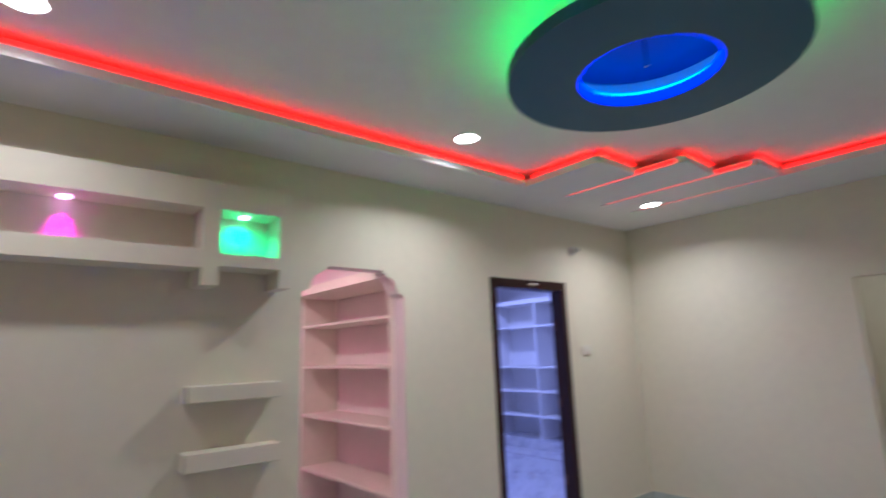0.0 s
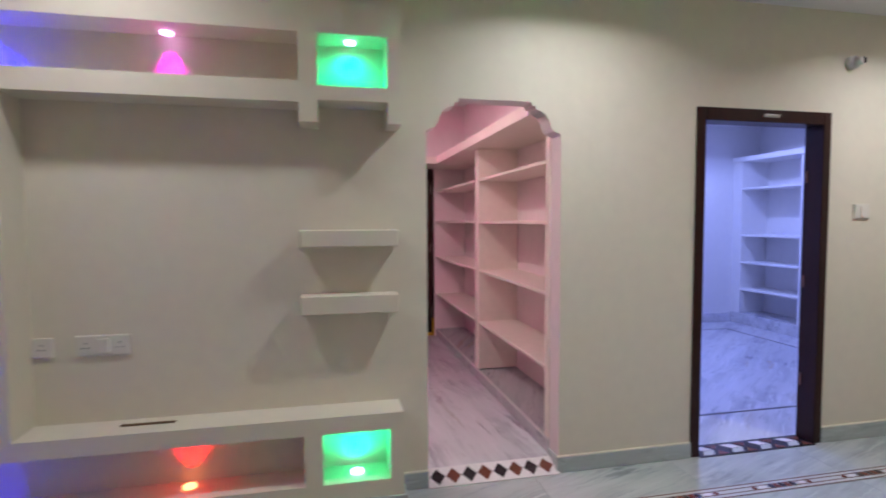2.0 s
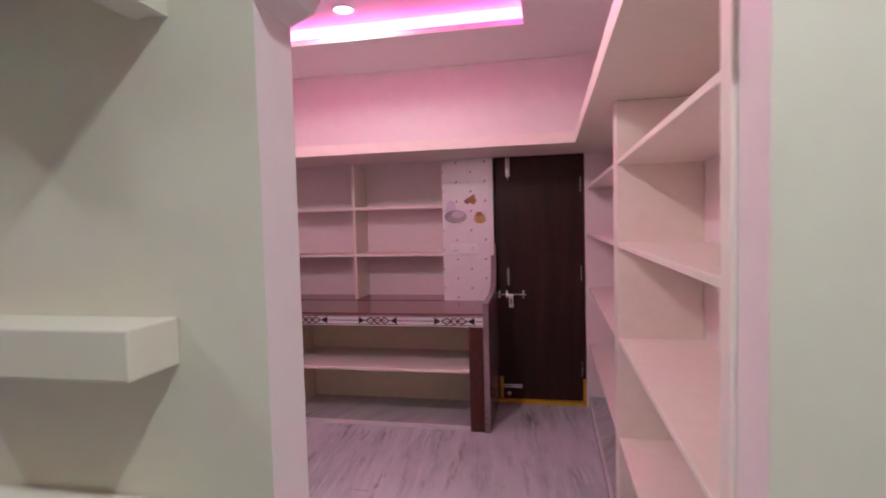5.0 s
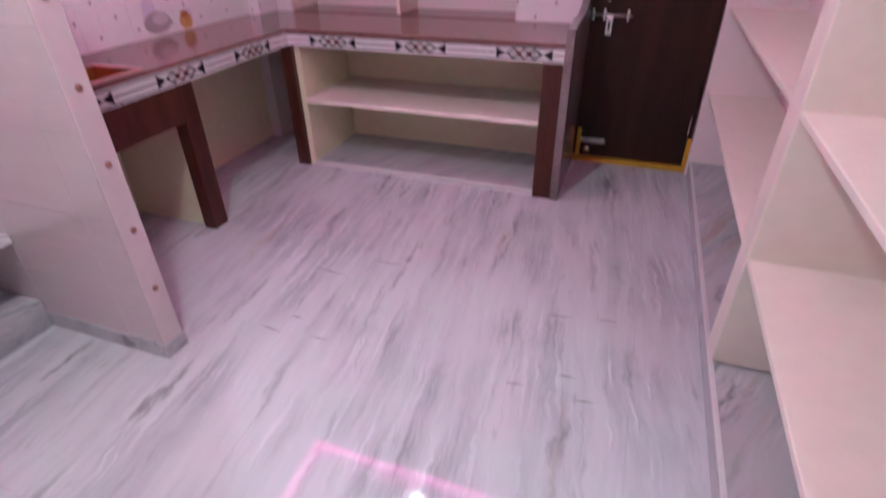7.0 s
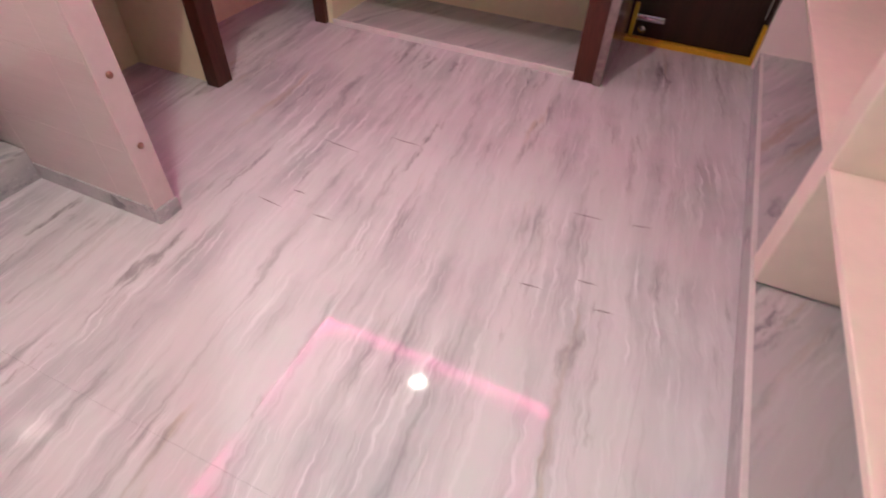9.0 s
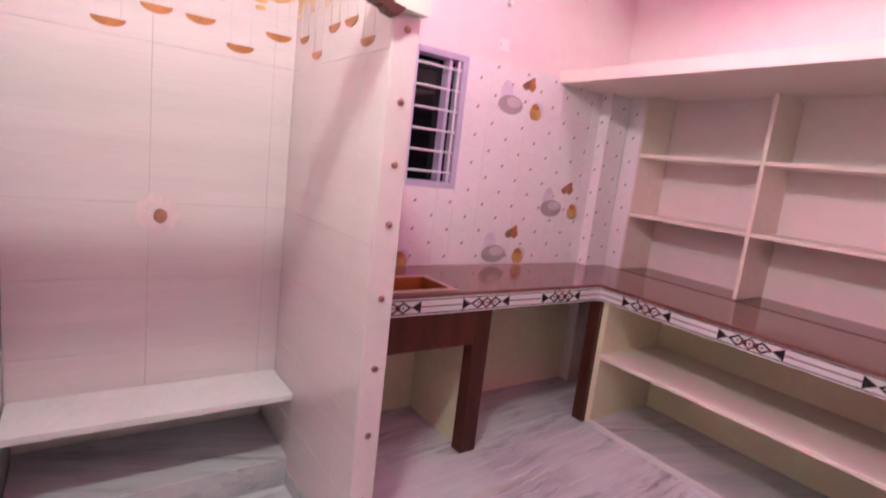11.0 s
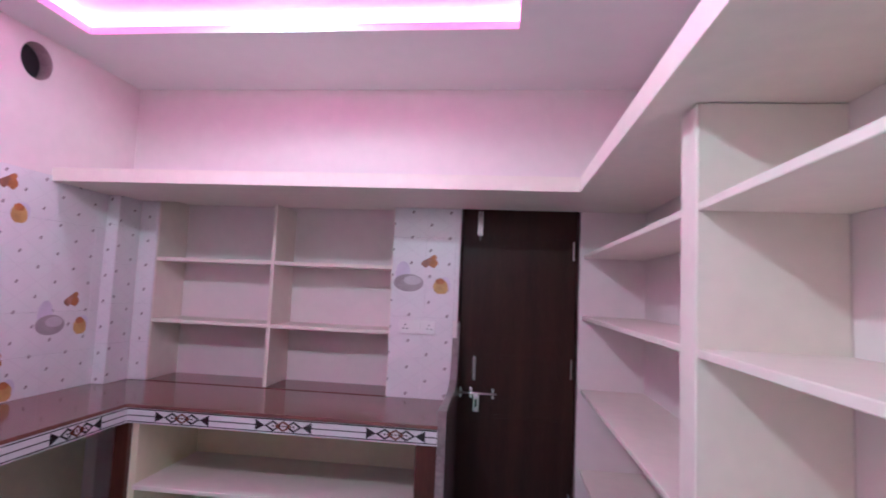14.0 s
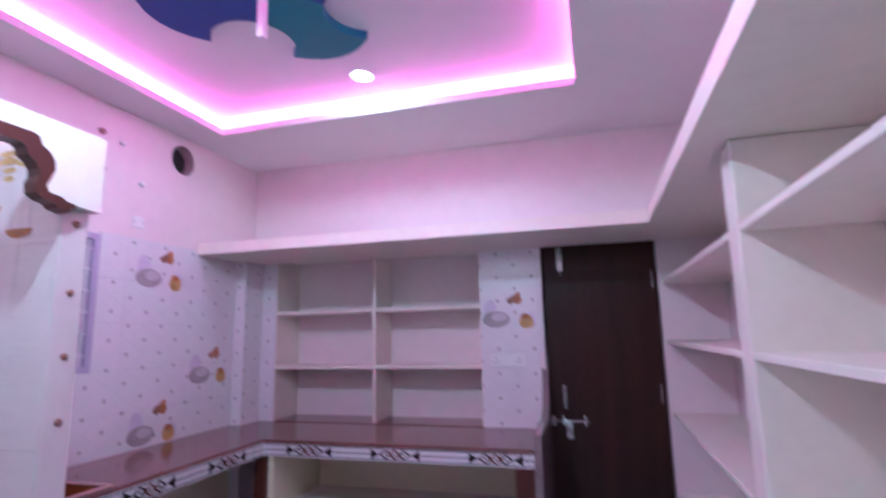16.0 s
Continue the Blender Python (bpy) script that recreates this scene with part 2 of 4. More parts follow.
# ---- mesh helpers ----
def add_box(bm, x0, x1, y0, y1, z0, z1, bevel=0.0):
    vs = [bm.verts.new((x, y, z)) for x in (x0, x1) for y in (y0, y1) for z in (z0, z1)]
    fs = [bm.faces.new([vs[i] for i in q]) for q in ((0, 1, 3, 2), (4, 6, 7, 5), (0, 4, 5, 1), (2, 3, 7, 6), (0, 2, 6, 4), (1, 5, 7, 3))]
    if bevel:
        edges = {e for f in fs for e in f.edges}
        bmesh.ops.bevel(bm, geom=list(edges), offset=bevel, segments=2, profile=0.5, affect="EDGES", clamp_overlap=True)
    return bm


def boxes(*dims, bevel=0.0):
    bm = bmesh.new()
    for d in dims:
        add_box(bm, *d, bevel=bevel)
    return bm


def prism(points, axis, a, b, bm=None):
    """A flat outline pushed through from a to b along an axis. Points are (u, v): for y they are (x, z), for x (y, z), for z (x, y)."""
    bm = bm or bmesh.new()
    place = {"x": lambda u, v, w: (w, u, v), "y": lambda u, v, w: (u, w, v), "z": lambda u, v, w: (u, v, w)}[axis]
    lo = [bm.verts.new(place(u, v, a)) for u, v in points]
    hi = [bm.verts.new(place(u, v, b)) for u, v in points]
    for tri in tessellate_polygon([[Vector((u, v, 0)) for u, v in points]]):
        bm.faces.new([lo[k] for k in tri])
        bm.faces.new([hi[k] for k in reversed(tri)])
    for i in range(len(points)):
        j = (i + 1) % len(points)
        bm.faces.new((lo[i], lo[j], hi[j], hi[i]))
    return bm


def rod(p, q, r, seg=12, bm=None, r2=None):
    bm = bm or bmesh.new()
    p, q = Vector(p), Vector(q)
    m = Matrix.Translation((p + q) / 2) @ (q - p).to_track_quat("Z", "Y").to_matrix().to_4x4()
    bmesh.ops.create_cone(bm, cap_ends=True, segments=seg, radius1=r, radius2=r if r2 is None else r2, depth=(q - p).length, matrix=m)
    return bm


def ring(cx, cy, r0, r1, z0, z1, seg=72):
    bm = bmesh.new()
    rows = []
    for i in range(seg):
        a = 2 * math.pi * i / seg
        c, s = math.cos(a), math.sin(a)
        rows.append([bm.verts.new((cx + r * c, cy + r * s, z)) for r, z in ((r0, z0), (r1, z0), (r1, z1), (r0, z1))])
    for i in range(seg):
        a, b = rows[i], rows[(i + 1) % seg]
        for k in range(4):
            bm.faces.new((a[k], a[(k + 1) % 4], b[(k + 1) % 4], b[k]))
    return bm


def smooth(me, on):
    if on:
        for p in me.polygons:
            p.use_smooth = True


def mesh_object(name, bm, material, soft=False):
    bmesh.ops.recalc_face_normals(bm, faces=bm.faces)
    me = bpy.data.meshes.new(name)
    bm.to_mesh(me)
    bm.free()
    for m in material if isinstance(material, (list, tuple)) else (material,):
        me.materials.append(m)
    smooth(me, soft)
    return new(name, me)


def part(name, bm, material, parent, label="", soft=False):
    """One mesh under a thing or under a part."""
    ob = mesh_object(name, bm, material, soft)
    ob.parent = parent
    if label:
        ob["label"] = label
    ob.matrix_parent_inverse = parent.matrix_world.inverted()
    return ob


def thing(name, label, category, group="", at=(0, 0, 0)):
    ob = new(name)
    ob.location = at
    ob.matrix_world = Matrix.Translation(at)
    ob.empty_display_size = 0.1
    return tagged(ob, label, category, group)


def structure(name, bm, material, label="", category=""):
    return tagged(mesh_object(name, bm, material), label, category, kind="structure")


PIECE = {}


def pieces(parent, name, axis, level, depth, us, vs, joint, material, skip=None):
    """Flat pieces in a grid: us and vs are the joint lines; each piece stands proud by depth from level along the axis (signed)."""
    for i in range(len(us) - 1):
        for j in range(len(vs) - 1):
            u0, u1, v0, v1 = us[i], us[i + 1], vs[j], vs[j + 1]
            if skip and skip((u0 + u1) / 2, (v0 + v1) / 2):
                continue
            w, h = (u1 - u0 - joint) / 2, (v1 - v0 - joint) / 2
            key = (axis, round(w, 4), round(h, 4), depth, material.name)
            if key not in PIECE:
                c = 0.0006 if axis != "z" else 0.0003
                s = 1 if depth > 0 else -1
                put = {"x": lambda u, v, d: (d, u, v), "y": lambda u, v, d: (u, d, v), "z": lambda u, v, d: (u, v, d)}[axis]
                lv = []
                for inset, d in ((0, 0), (0, depth - s * c), (c, depth)):
                    lv.append([put(a * (w - inset), b * (h - inset), d) for a, b in ((-1, -1), (1, -1), (1, 1), (-1, 1))])
                vsx = [p for r in lv for p in r]
                fs = [(8, 9, 10, 11)] + [(r + k, r + (k + 1) % 4, r + 4 + (k + 1) % 4, r + 4 + k) for r in (0, 4) for k in range(4)]
                me = bpy.data.meshes.new(name)
                me.from_pydata(vsx, [], fs)
                bm = bmesh.new()
                bm.from_mesh(me)
                bmesh.ops.recalc_face_normals(bm, faces=bm.faces)
                bm.to_mesh(me)
                bm.free()
                me.materials.append(material)
                PIECE[key] = me
            ob = new(name, PIECE[key])
            uc, vc = (u0 + u1) / 2, (v0 + v1) / 2
            ob.location = {"x": (level, uc, vc), "y": (uc, level, vc), "z": (uc, vc, level)}[axis]
            ob.parent = parent


def steps(a, b, size, start=None):
    """Joint lines from a to b: cuts every size, counted from start."""
    out, x = [a], (a if start is None else start)
    while x < b - 1e-6:
        if x > a + 0.03 and x < b - 0.03:
            out.append(x)
        x += size
    return out + [b]

# ---- structure: floors, walls, ceilings ----
T = 0.13                                   # thickness of the wall between hall and kitchen
floor_h = structure("floor_hall", boxes((0.155, 6.33, -4.4, 0.0, -0.2, HALL_Z - 0.012), (6.33, 8.0, -4.4, -0.6, -0.2, HALL_Z - 0.012)), M_SKIRT, "polished grey-green marble slab floor of the hall", "floor")
floor_k = structure("floor_kitchen", boxes((0.24, 3.72, 0.1, 3.9, -0.2, -0.012), (0.24, 3.72, 0.0, 0.1, -0.2, HALL_Z - 0.03)), M_PLINTH, "polished streaky white and grey marble kitchen floor", "floor")
floor_b = structure("floor_bedroom", boxes((3.85, 8.2, 0.0, 3.9, -0.2, HALL_Z - 0.018)), M_SKIRT, "polished pale marble bedroom floor with dark inlay line", "floor")

AX = 2.87
HALF = [(0.393, 1.885), (0.393, 1.925), (0.372, 1.935), (0.345, 1.945), (0.330, 1.968), (0.318, 2.005), (0.300, 2.035), (0.268, 2.055), (0.238, 2.064), (0.236, 2.082), (0.215, 2.085), (0.212, 2.104)]
arch = [(AX - u, z) for u, z in HALF] + [(AX + u, z) for u, z in reversed(HALF)]
outline = [(0.0, -0.2), (AX - 0.393, -0.2)] + arch + [(AX + 0.393, -0.2), (4.15, -0.2), (4.15, 2.125), (5.145, 2.125), (5.145, -0.2), (6.45, -0.2), (6.45, 3.05), (0.0, 3.05)]
tv_bm = prism(outline, "y", 0.0, T)
tv_wall = structure("wall_north", tv_bm, [M_CREAM, M_KWALL], "cream painted plaster wall with a scalloped arch and a doorway", "wall")
for p in tv_wall.data.polygons:
    if p.center.y > 0.03 or (abs(p.normal.y) < 0.5 and p.center.x < 4 and p.center.z < 2.2 and p.center.x > 1):
        p.material_index = 1
structure("wall_west", boxes((-0.1, 0.155, -4.4, 0.0, -0.2, 3.05)), M_CREAM, "cream painted plaster side wall", "wall")
structure("wall_east", boxes((6.33, 6.45, -1.97, 0.0, -0.2, 3.05), (6.33, 6.45, -3.1, -1.97, 2.0, 3.05), (6.33, 6.45, -4.4, -3.1, -0.2, 3.05)), M_CREAM, "cream painted plaster wall with a plain opening", "wall")
structure("wall_passage", boxes((6.45, 8.0, -1.5, -1.35, -0.2, 3.05), (6.45, 8.0, -3.9, -3.75, -0.2, 3.05), (8.0, 8.15, -3.9, -1.35, -0.2, 3.05)), M_CREAM, "cream painted plaster wall of the side passage", "wall")
structure("ceiling_passage", boxes((6.45, 8.15, -3.9, -1.35, 2.75, 2.85)), M_CEIL, "white painted passage ceiling", "ceiling")
structure("wall_south", boxes((-0.1, 6.45, -4.6, -4.4, -0.2, 3.05)), M_CREAM, "cream painted plaster rear wall", "wall")

# hall ceiling: a low border with stepped fingers round a raised field
BZ, UZ = 2.773, 2.885
bm = boxes((0.155, 6.33, -0.5, 0.0, BZ, BZ + 0.05), (0.155, 0.48, -4.4, -0.5, BZ, BZ + 0.05), (5.61, 6.33, -4.4, -0.5, BZ, BZ + 0.05), (0.48, 5.61, -4.4, -3.85, BZ, BZ + 0.05))


def finger(bm, x0, x1, y1):
    r = 0.05
    pts = [(x0, -0.5), (x0, y1 + r)] + [(x0 + r - r * math.cos(a), y1 + r - r * math.sin(a)) for a in (0.4, 0.8, 1.2, 1.57)] + [(x1, y1), (x1, -0.5)]
    prism(pts, "z", BZ, BZ + 0.05, bm)


FINGERS = [(4.11, 4.59, -1.17), (4.62, 5.12, -1.52), (5.15, 5.585, -1.82)]
for f in FINGERS:
    finger(bm, *f)
structure("ceiling_hall_border", bm, M_CEIL, "white plasterboard ceiling border with stepped fingers", "ceiling")
structure("ceiling_hall", boxes((-0.1, 6.45, -4.6, 0.1, UZ, UZ + 0.1)), M_CEIL, "white painted raised ceiling field", "ceiling")

# kitchen walls
KB, KR, KL = 3.545, 3.625, 0.24
WY0, WY1, WZ0, WZ1 = 1.81, 2.175, 1.337, 2.087   # small window
wk_bm = boxes((-0.2, KL, T, WY0, -0.2, 3.05), (-0.2, KL, WY1, 2.5, -0.2, 3.05), (-0.2, KL, 2.5, 3.0, -0.2, 2.5), (-0.2, KL, 3.0, 4.0, -0.2, 3.05), (-0.2, KL, WY0, WY1, -0.2, WZ0), (-0.2, KL, WY0, WY1, WZ1, 3.05))
EY, EZ, ER = 2.745, 2.69, 0.1              # exhaust hole through the wall
round_hole = [(EY - ER * math.sin(2 * math.pi * i / 40), EZ - ER * math.cos(2 * math.pi * i / 40)) for i in range(41)]
prism([(EY + 0.0002, 2.5), (3.0, 2.5), (3.0, 3.05), (2.5, 3.05), (2.5, 2.5), (EY - 0.0002, 2.5)] + round_hole, "x", -0.2, KL, wk_bm)
structure("wall_kitchen_west", wk_bm, M_KWALL, "white painted plaster kitchen wall with a small window and a vent hole", "wall")
structure("wall_kitchen_north", boxes((KL, 0.46, KB, 4.0, -0.2, 3.05), (2.075, 2.502, KB, 4.0, -0.2, 3.05), (3.24, KR, KB, 4.0, -0.2, 3.05), (0.46, 2.075, KB, 4.0, 2.1, 3.05), (0.46, 2.075, KB, 4.0, -0.2, 0.84), (0.46, 2.075, 3.87, 4.0, 0.84, 2.1), (2.502, 3.24, KB, 4.0, 2.1, 3.05), (2.502, 3.24, 3.68, 4.0, -0.2, 2.1)), [M_KWALL, M_WHITE], "white painted plaster wall with a shelf recess and door", "wall")
for p in bpy.data.objects["wall_kitchen_north"].data.polygons:
    if p.center.y > KB + 0.02 and abs(p.normal.y) < 0.5 and 0.8 < p.center.z < 2.15 and p.center.x < 2.2:
        p.material_index = 1
structure("wall_kitchen_corner_pier", boxes((KL, 0.325, 3.34, KB, 0.0, 2.069)), M_KWALL, "white plaster pier in the kitchen corner", "wall")
structure("wall_kitchen_east", boxes((KR, 3.85, T, 4.0, -0.2, 3.05)), M_KWALL, "white painted plaster wall behind the shelves", "wall")
CX0, CX1, CY0, CY1, KZ, KU = 0.52, 2.81, 0.88, 2.765, 2.845, 2.97
structure("ceiling_kitchen_border", boxes((KL, KR, CY1, KB, KZ, KZ + 0.04), (KL, KR, T, CY0, KZ, KZ + 0.04), (KL, CX0, CY0, CY1, KZ, KZ + 0.04), (CX1, KR, CY0, CY1, KZ, KZ + 0.04)), M_CEIL, "white plasterboard ceiling border round a light cove", "ceiling")
structure("ceiling_kitchen", boxes((-0.2, 3.85, T, 4.0, KU, KU + 0.1)), M_CEIL, "white painted raised kitchen ceiling", "ceiling")

# bedroom shell
structure("wall_bedroom", boxes((3.85, 8.3, 3.75, 3.9, -0.2, 3.05), (8.15, 8.3, T, 3.75, -0.2, 3.05), (6.45, 8.3, 0.0, T, -0.2, 3.05), (3.85, 3.9, T, 3.75, -0.2, 3.05)), M_BEDW, "white painted plaster bedroom wall", "wall")
structure("ceiling_bedroom", boxes((3.9, 8.15, T, 0.9, 2.78, 2.82), (3.9, 8.15, 2.9, 3.75, 2.78, 2.82), (3.9, 4.6, 0.9, 2.9, 2.78, 2.82), (7.0, 8.15, 0.9, 2.9, 2.78, 2.82), (3.85, 8.3, T, 3.9, 2.92, 3.02)), M_CEIL, "white bedroom ceiling with a raised centre", "ceiling")

# skirtings
structure("baseboard_hall", boxes((3.263, 4.15, -0.016, 0.0, HALL_Z, 0.036), (5.145, 6.33, -0.016, 0.0, HALL_Z, 0.046), (6.314, 6.33, -1.97, -0.016, HALL_Z, 0.046), (2.332, 2.477, -0.016, 0.0, HALL_Z, 0.036), (3.249, 3.2625, -0.016, T, HALL_Z, 0.036), bevel=0.002), M_SKIRT, "grey-green marble skirting", "skirting")
structure("trim_hall_bead", boxes((3.249, 4.15, -0.014, 0.0, 0.0365, 0.044), (5.145, 6.33, -0.014, 0.0, 0.0465, 0.054), (6.316, 6.33, -1.97, -0.0145, 0.0465, 0.054), (2.332, 2.477, -0.014, 0.0, 0.0365, 0.044), bevel=0.002), M_CREAM, "thin cream plaster bead above the skirting", "trim")
structure("baseboard_bedroom", boxes((3.9, 7.72, 3.735, 3.75, HALL_Z - 0.01, 0.075), bevel=0.002), M_FLOOR_B, "pale marble bedroom skirting", "skirting")

# ---- lamps of the ceilings ----


def downlight(x, y, z, watts, colour, lens=0.075, label="round recessed white ceiling downlight, lit", group="hall downlights", spread=180, wide=False):
    t = thing("ceiling_downlight", label, "downlight", group, (x, y, z))
    part("bezel", ring(x, y, lens, lens + 0.016, z - 0.006, z - 0.0005, 40), M_PLASTIC, t)
    part("lens", rod((x, y, z - 0.001), (x, y, z - 0.004), lens, 40), G_WHITE, t, "glowing white lens")
    if watts and wide:
        lamp("downlight_lamp", "SPOT", (x, y, z - 0.012), watts, colour, lens, cone=174, blend=0.12)
    elif watts:
        lamp("downlight_lamp", "AREA", (x, y, z - 0.012), watts, colour, lens * 2, spread=spread)
    return t


HALL_LIGHT = (1.0, 0.95, 0.90)
# The two at y -3.35 are unseen, added to fill the hall with light.
for x, y, w in ((0.99, -0.77, 7.5), (3.26, -0.75, 13.5), (1.2, -3.35, 1.5), (4.6, -3.35, 7)):
    downlight(x, y, UZ, w, HALL_LIGHT, spread=142)
downlight(5.5, -0.77, BZ, 13, HALL_LIGHT, spread=146)
# Unseen downlight, added to brighten the passage behind the opening.
downlight(7.2, -2.6, 2.75, 7, HALL_LIGHT)

KITCHEN_LIGHT = (1.0, 0.89, 0.75)
downlight(1.645, 2.53, KU, 15, KITCHEN_LIGHT, 0.06, group="kitchen downlights", wide=True)
downlight(1.82, 0.725, KZ, 82, KITCHEN_LIGHT, 0.06, group="kitchen downlights", wide=True)
BED_LIGHT = (0.37, 0.43, 1.0)
downlight(6.57, 2.7, 2.92, 40, BED_LIGHT, group="bedroom downlights")
# Second bedroom lamp is unseen, added for more blue light in the room.
downlight(5.2, 1.3, 2.92, 34, BED_LIGHT, group="bedroom downlights")


def led_run(name, dims, material, label):
    t = tagged(mesh_object(name, boxes(*dims), material), label, "led strip")
    return t


z0, z1 = BZ + 0.051, BZ + 0.084
led_run("led_strip", [(0.5, 4.1, -0.485, -0.465, z0, z1), (0.44, 0.46, -3.8, -0.5, z0, z1), (4.125, 4.145, -1.1, -0.55, z0, z1), (4.16, 4.59, -1.155, -1.135, z0, z1), (4.597, 4.613, -1.45, -0.55, BZ + 0.012, BZ + 0.03), (4.68, 5.12, -1.505, -1.485, z0, z1), (5.127, 5.143, -1.75, -0.55, BZ + 0.016, BZ + 0.03), (5.59, 5.604, -1.75, -0.6, BZ + 0.025, BZ + 0.04), (5.2, 5.585, -1.805, -1.785, z0, z1), (5.625, 5.645, -3.8, -1.83, z0, z1), (0.5, 5.6, -3.89, -3.87, z0, z1)], G_RED, "glowing red led strip along the ceiling border")
z0, z1 = KZ + 0.041, KZ + 0.116
led_run("led_strip", [(CX0 - 0.03, CX1 + 0.03, CY1 + 0.008, CY1 + 0.028, z0, z1), (CX0 - 0.03, CX1 + 0.03, CY0 - 0.028, CY0 - 0.008, z0, z1), (CX0 - 0.028, CX0 - 0.008, CY0, CY1, z0, z1), (CX1 + 0.008, CX1 + 0.028, CY0, CY1, z0, z1)], G_PINK, "glowing pink led strip inside the ceiling cove")
led_run("led_strip", [(4.6, 7.0, 2.905, 2.925, 2.821, 2.85), (7.005, 7.025, 0.9, 2.9, 2.821, 2.85)], G_VIOLET, "glowing blue led strip in the bedroom ceiling cove")

# hanging ceiling disc with a lit well
DX, DY = 3.12, -2.08
disc = thing("ceiling_disc", "teal round suspended ceiling disc with green edge light and blue well", "ceiling ornament", at=(DX, DY, 2.75))
part("rim", ring(DX, DY, 0.30, 0.61, 2.68, 2.735, 96), M_DISC, disc, "dark teal painted ring")
part("hanger", ring(DX, DY, 0.42, 0.48, 2.735, UZ - 0.001, 48), M_CEIL, disc)
part("green_led_ring", ring(DX, DY, 0.545, 0.57, 2.736, 2.76, 72), G_GREEN, disc, "glowing green led ring")
# The well edge emits blue itself, in place of lamplight falling on it.
part("well_wall", ring(DX, DY, 0.292, 0.2995, 2.684, 2.73, 72), G_BLUE, disc, "glowing deep blue well edge")
part("well_led_ring", ring(DX, DY, 0.335, 0.355, 2.738, 2.765, 72), G_CYAN, disc, "glowing azure led ring")
# The blue glow on the ceiling inside the well is put into this colour.
part("well_ceiling", rod((DX, DY, 2.855), (DX, DY, 2.87), 0.415, 64), M_BLUEP, disc, "well top coloured blue for the LED light on it")
part("fan_hook", rod((DX, DY, 2.72), (DX, DY, UZ), 0.008, 10), M_STEEL, disc, "steel fan hook")

# painted star plate on the kitchen ceiling
PCX, PCY = 1.6, 1.66
orn = thing("ceiling_star", "blue and teal painted plaster star on the kitchen ceiling", "ceiling ornament", at=(PCX, PCY, KU))


def arm(turn):
    """One arm of the star: a bowed outer end between two round bites, meeting its neighbours at the middle."""
    bite, reach, wide = 0.20, 0.45, radians(45)
    side = []
    for i in range(13):
        a = radians(180) + i / 12 * radians(104)
        side.append((reach * math.cos(wide) + bite * math.cos(wide + a), reach * math.sin(wide) + bite * math.sin(wide + a)))
    other = [(x, -y) for x, y in side]
    r0, a0 = math.hypot(*side[-1]), math.atan2(side[-1][1], side[-1][0])
    end = [((r0 + 0.05 * math.cos(1.57 * k / 3)) * math.cos(a0 * k / 3), (r0 + 0.05 * math.cos(1.57 * k / 3)) * math.sin(a0 * k / 3)) for k in (2, 1, 0, -1, -2)]
    pts = [(0, 0)] + [(x, y) for x, y in reversed(list(reversed(side)))] + end + list(reversed(other))
    c, s = math.cos(turn), math.sin(turn)
    return [(PCX + c * x - s * y, PCY + s * x + c * y) for x, y in pts]


for k, a in enumerate((85, 175, 265, 355)):
    part("arm", prism(arm(radians(a)), "z", KU - 0.045, KU - 0.001), M_TEALP if k % 2 == 0 else M_BLUEP, orn, "teal painted arm" if k % 2 == 0 else "royal blue painted arm")
part("fan_rod", boxes((PCX - 0.016, PCX + 0.016, PCY - 0.016, PCY + 0.016, 2.71, KU - 0.046), bevel=0.004), M_PLASTIC, orn, "white fan hook rod")

# ---- hall: the television wall unit ----
F = -0.2
unit = thing("tv_wall_unit", "cream plastered built-in television wall unit with coloured lit niches", "wall unit", at=(1.2, 0, 0))
GAP = 0.0005
# frame slabs between which the niches stay open
slabs = [
    (0.156, 0.238, F, -GAP, HALL_Z, 2.49), (0.238, 2.315, F, -GAP, 2.335, 2.49),          # left cheek, head
    (0.49, 1.82, F, -GAP, 2.005, 2.105), (1.82, 1.909, F, -GAP, 2.01, 2.335), (1.909, 2.246, F, -GAP, 2.02, 2.088), (2.246, 2.315, F, -GAP, 1.915, 2.335),
    (1.82, 1.909, F, -GAP, 1.913, 2.01),                                               # stepped brackets
    (0.49, 0.568, F, -GAP, 0.375, 2.005),                                              # inner upright
    (0.238, 0.49, F, -GAP, 1.307, 1.385), (0.238, 0.49, F, -GAP, 0.977, 1.052),          # bars between niches
    (0.568, 2.315, F, -GAP, 0.375, 0.46), (1.82, 1.909, F, -GAP, 0.118, 0.375), (2.246, 2.315, F, -GAP, 0.118, 0.375),
    (0.238, 2.315, F, -GAP, HALL_Z, 0.118)]
bm = bmesh.new()
for s in slabs:
    add_box(bm, *s)
bmesh.ops.remove_doubles(bm, verts=bm.verts, dist=0.0001)
part("frame", bm, M_CREAM, unit, "cream plaster frame with stepped brackets")
part("plinth", boxes((0.156, 2.331, F - 0.016, F - 0.001, HALL_Z, 0.03), (2.316, 2.331, F - 0.001, -0.017, HALL_Z, 0.03), bevel=0.002), M_SKIRT, unit, "grey-green marble plinth strip")


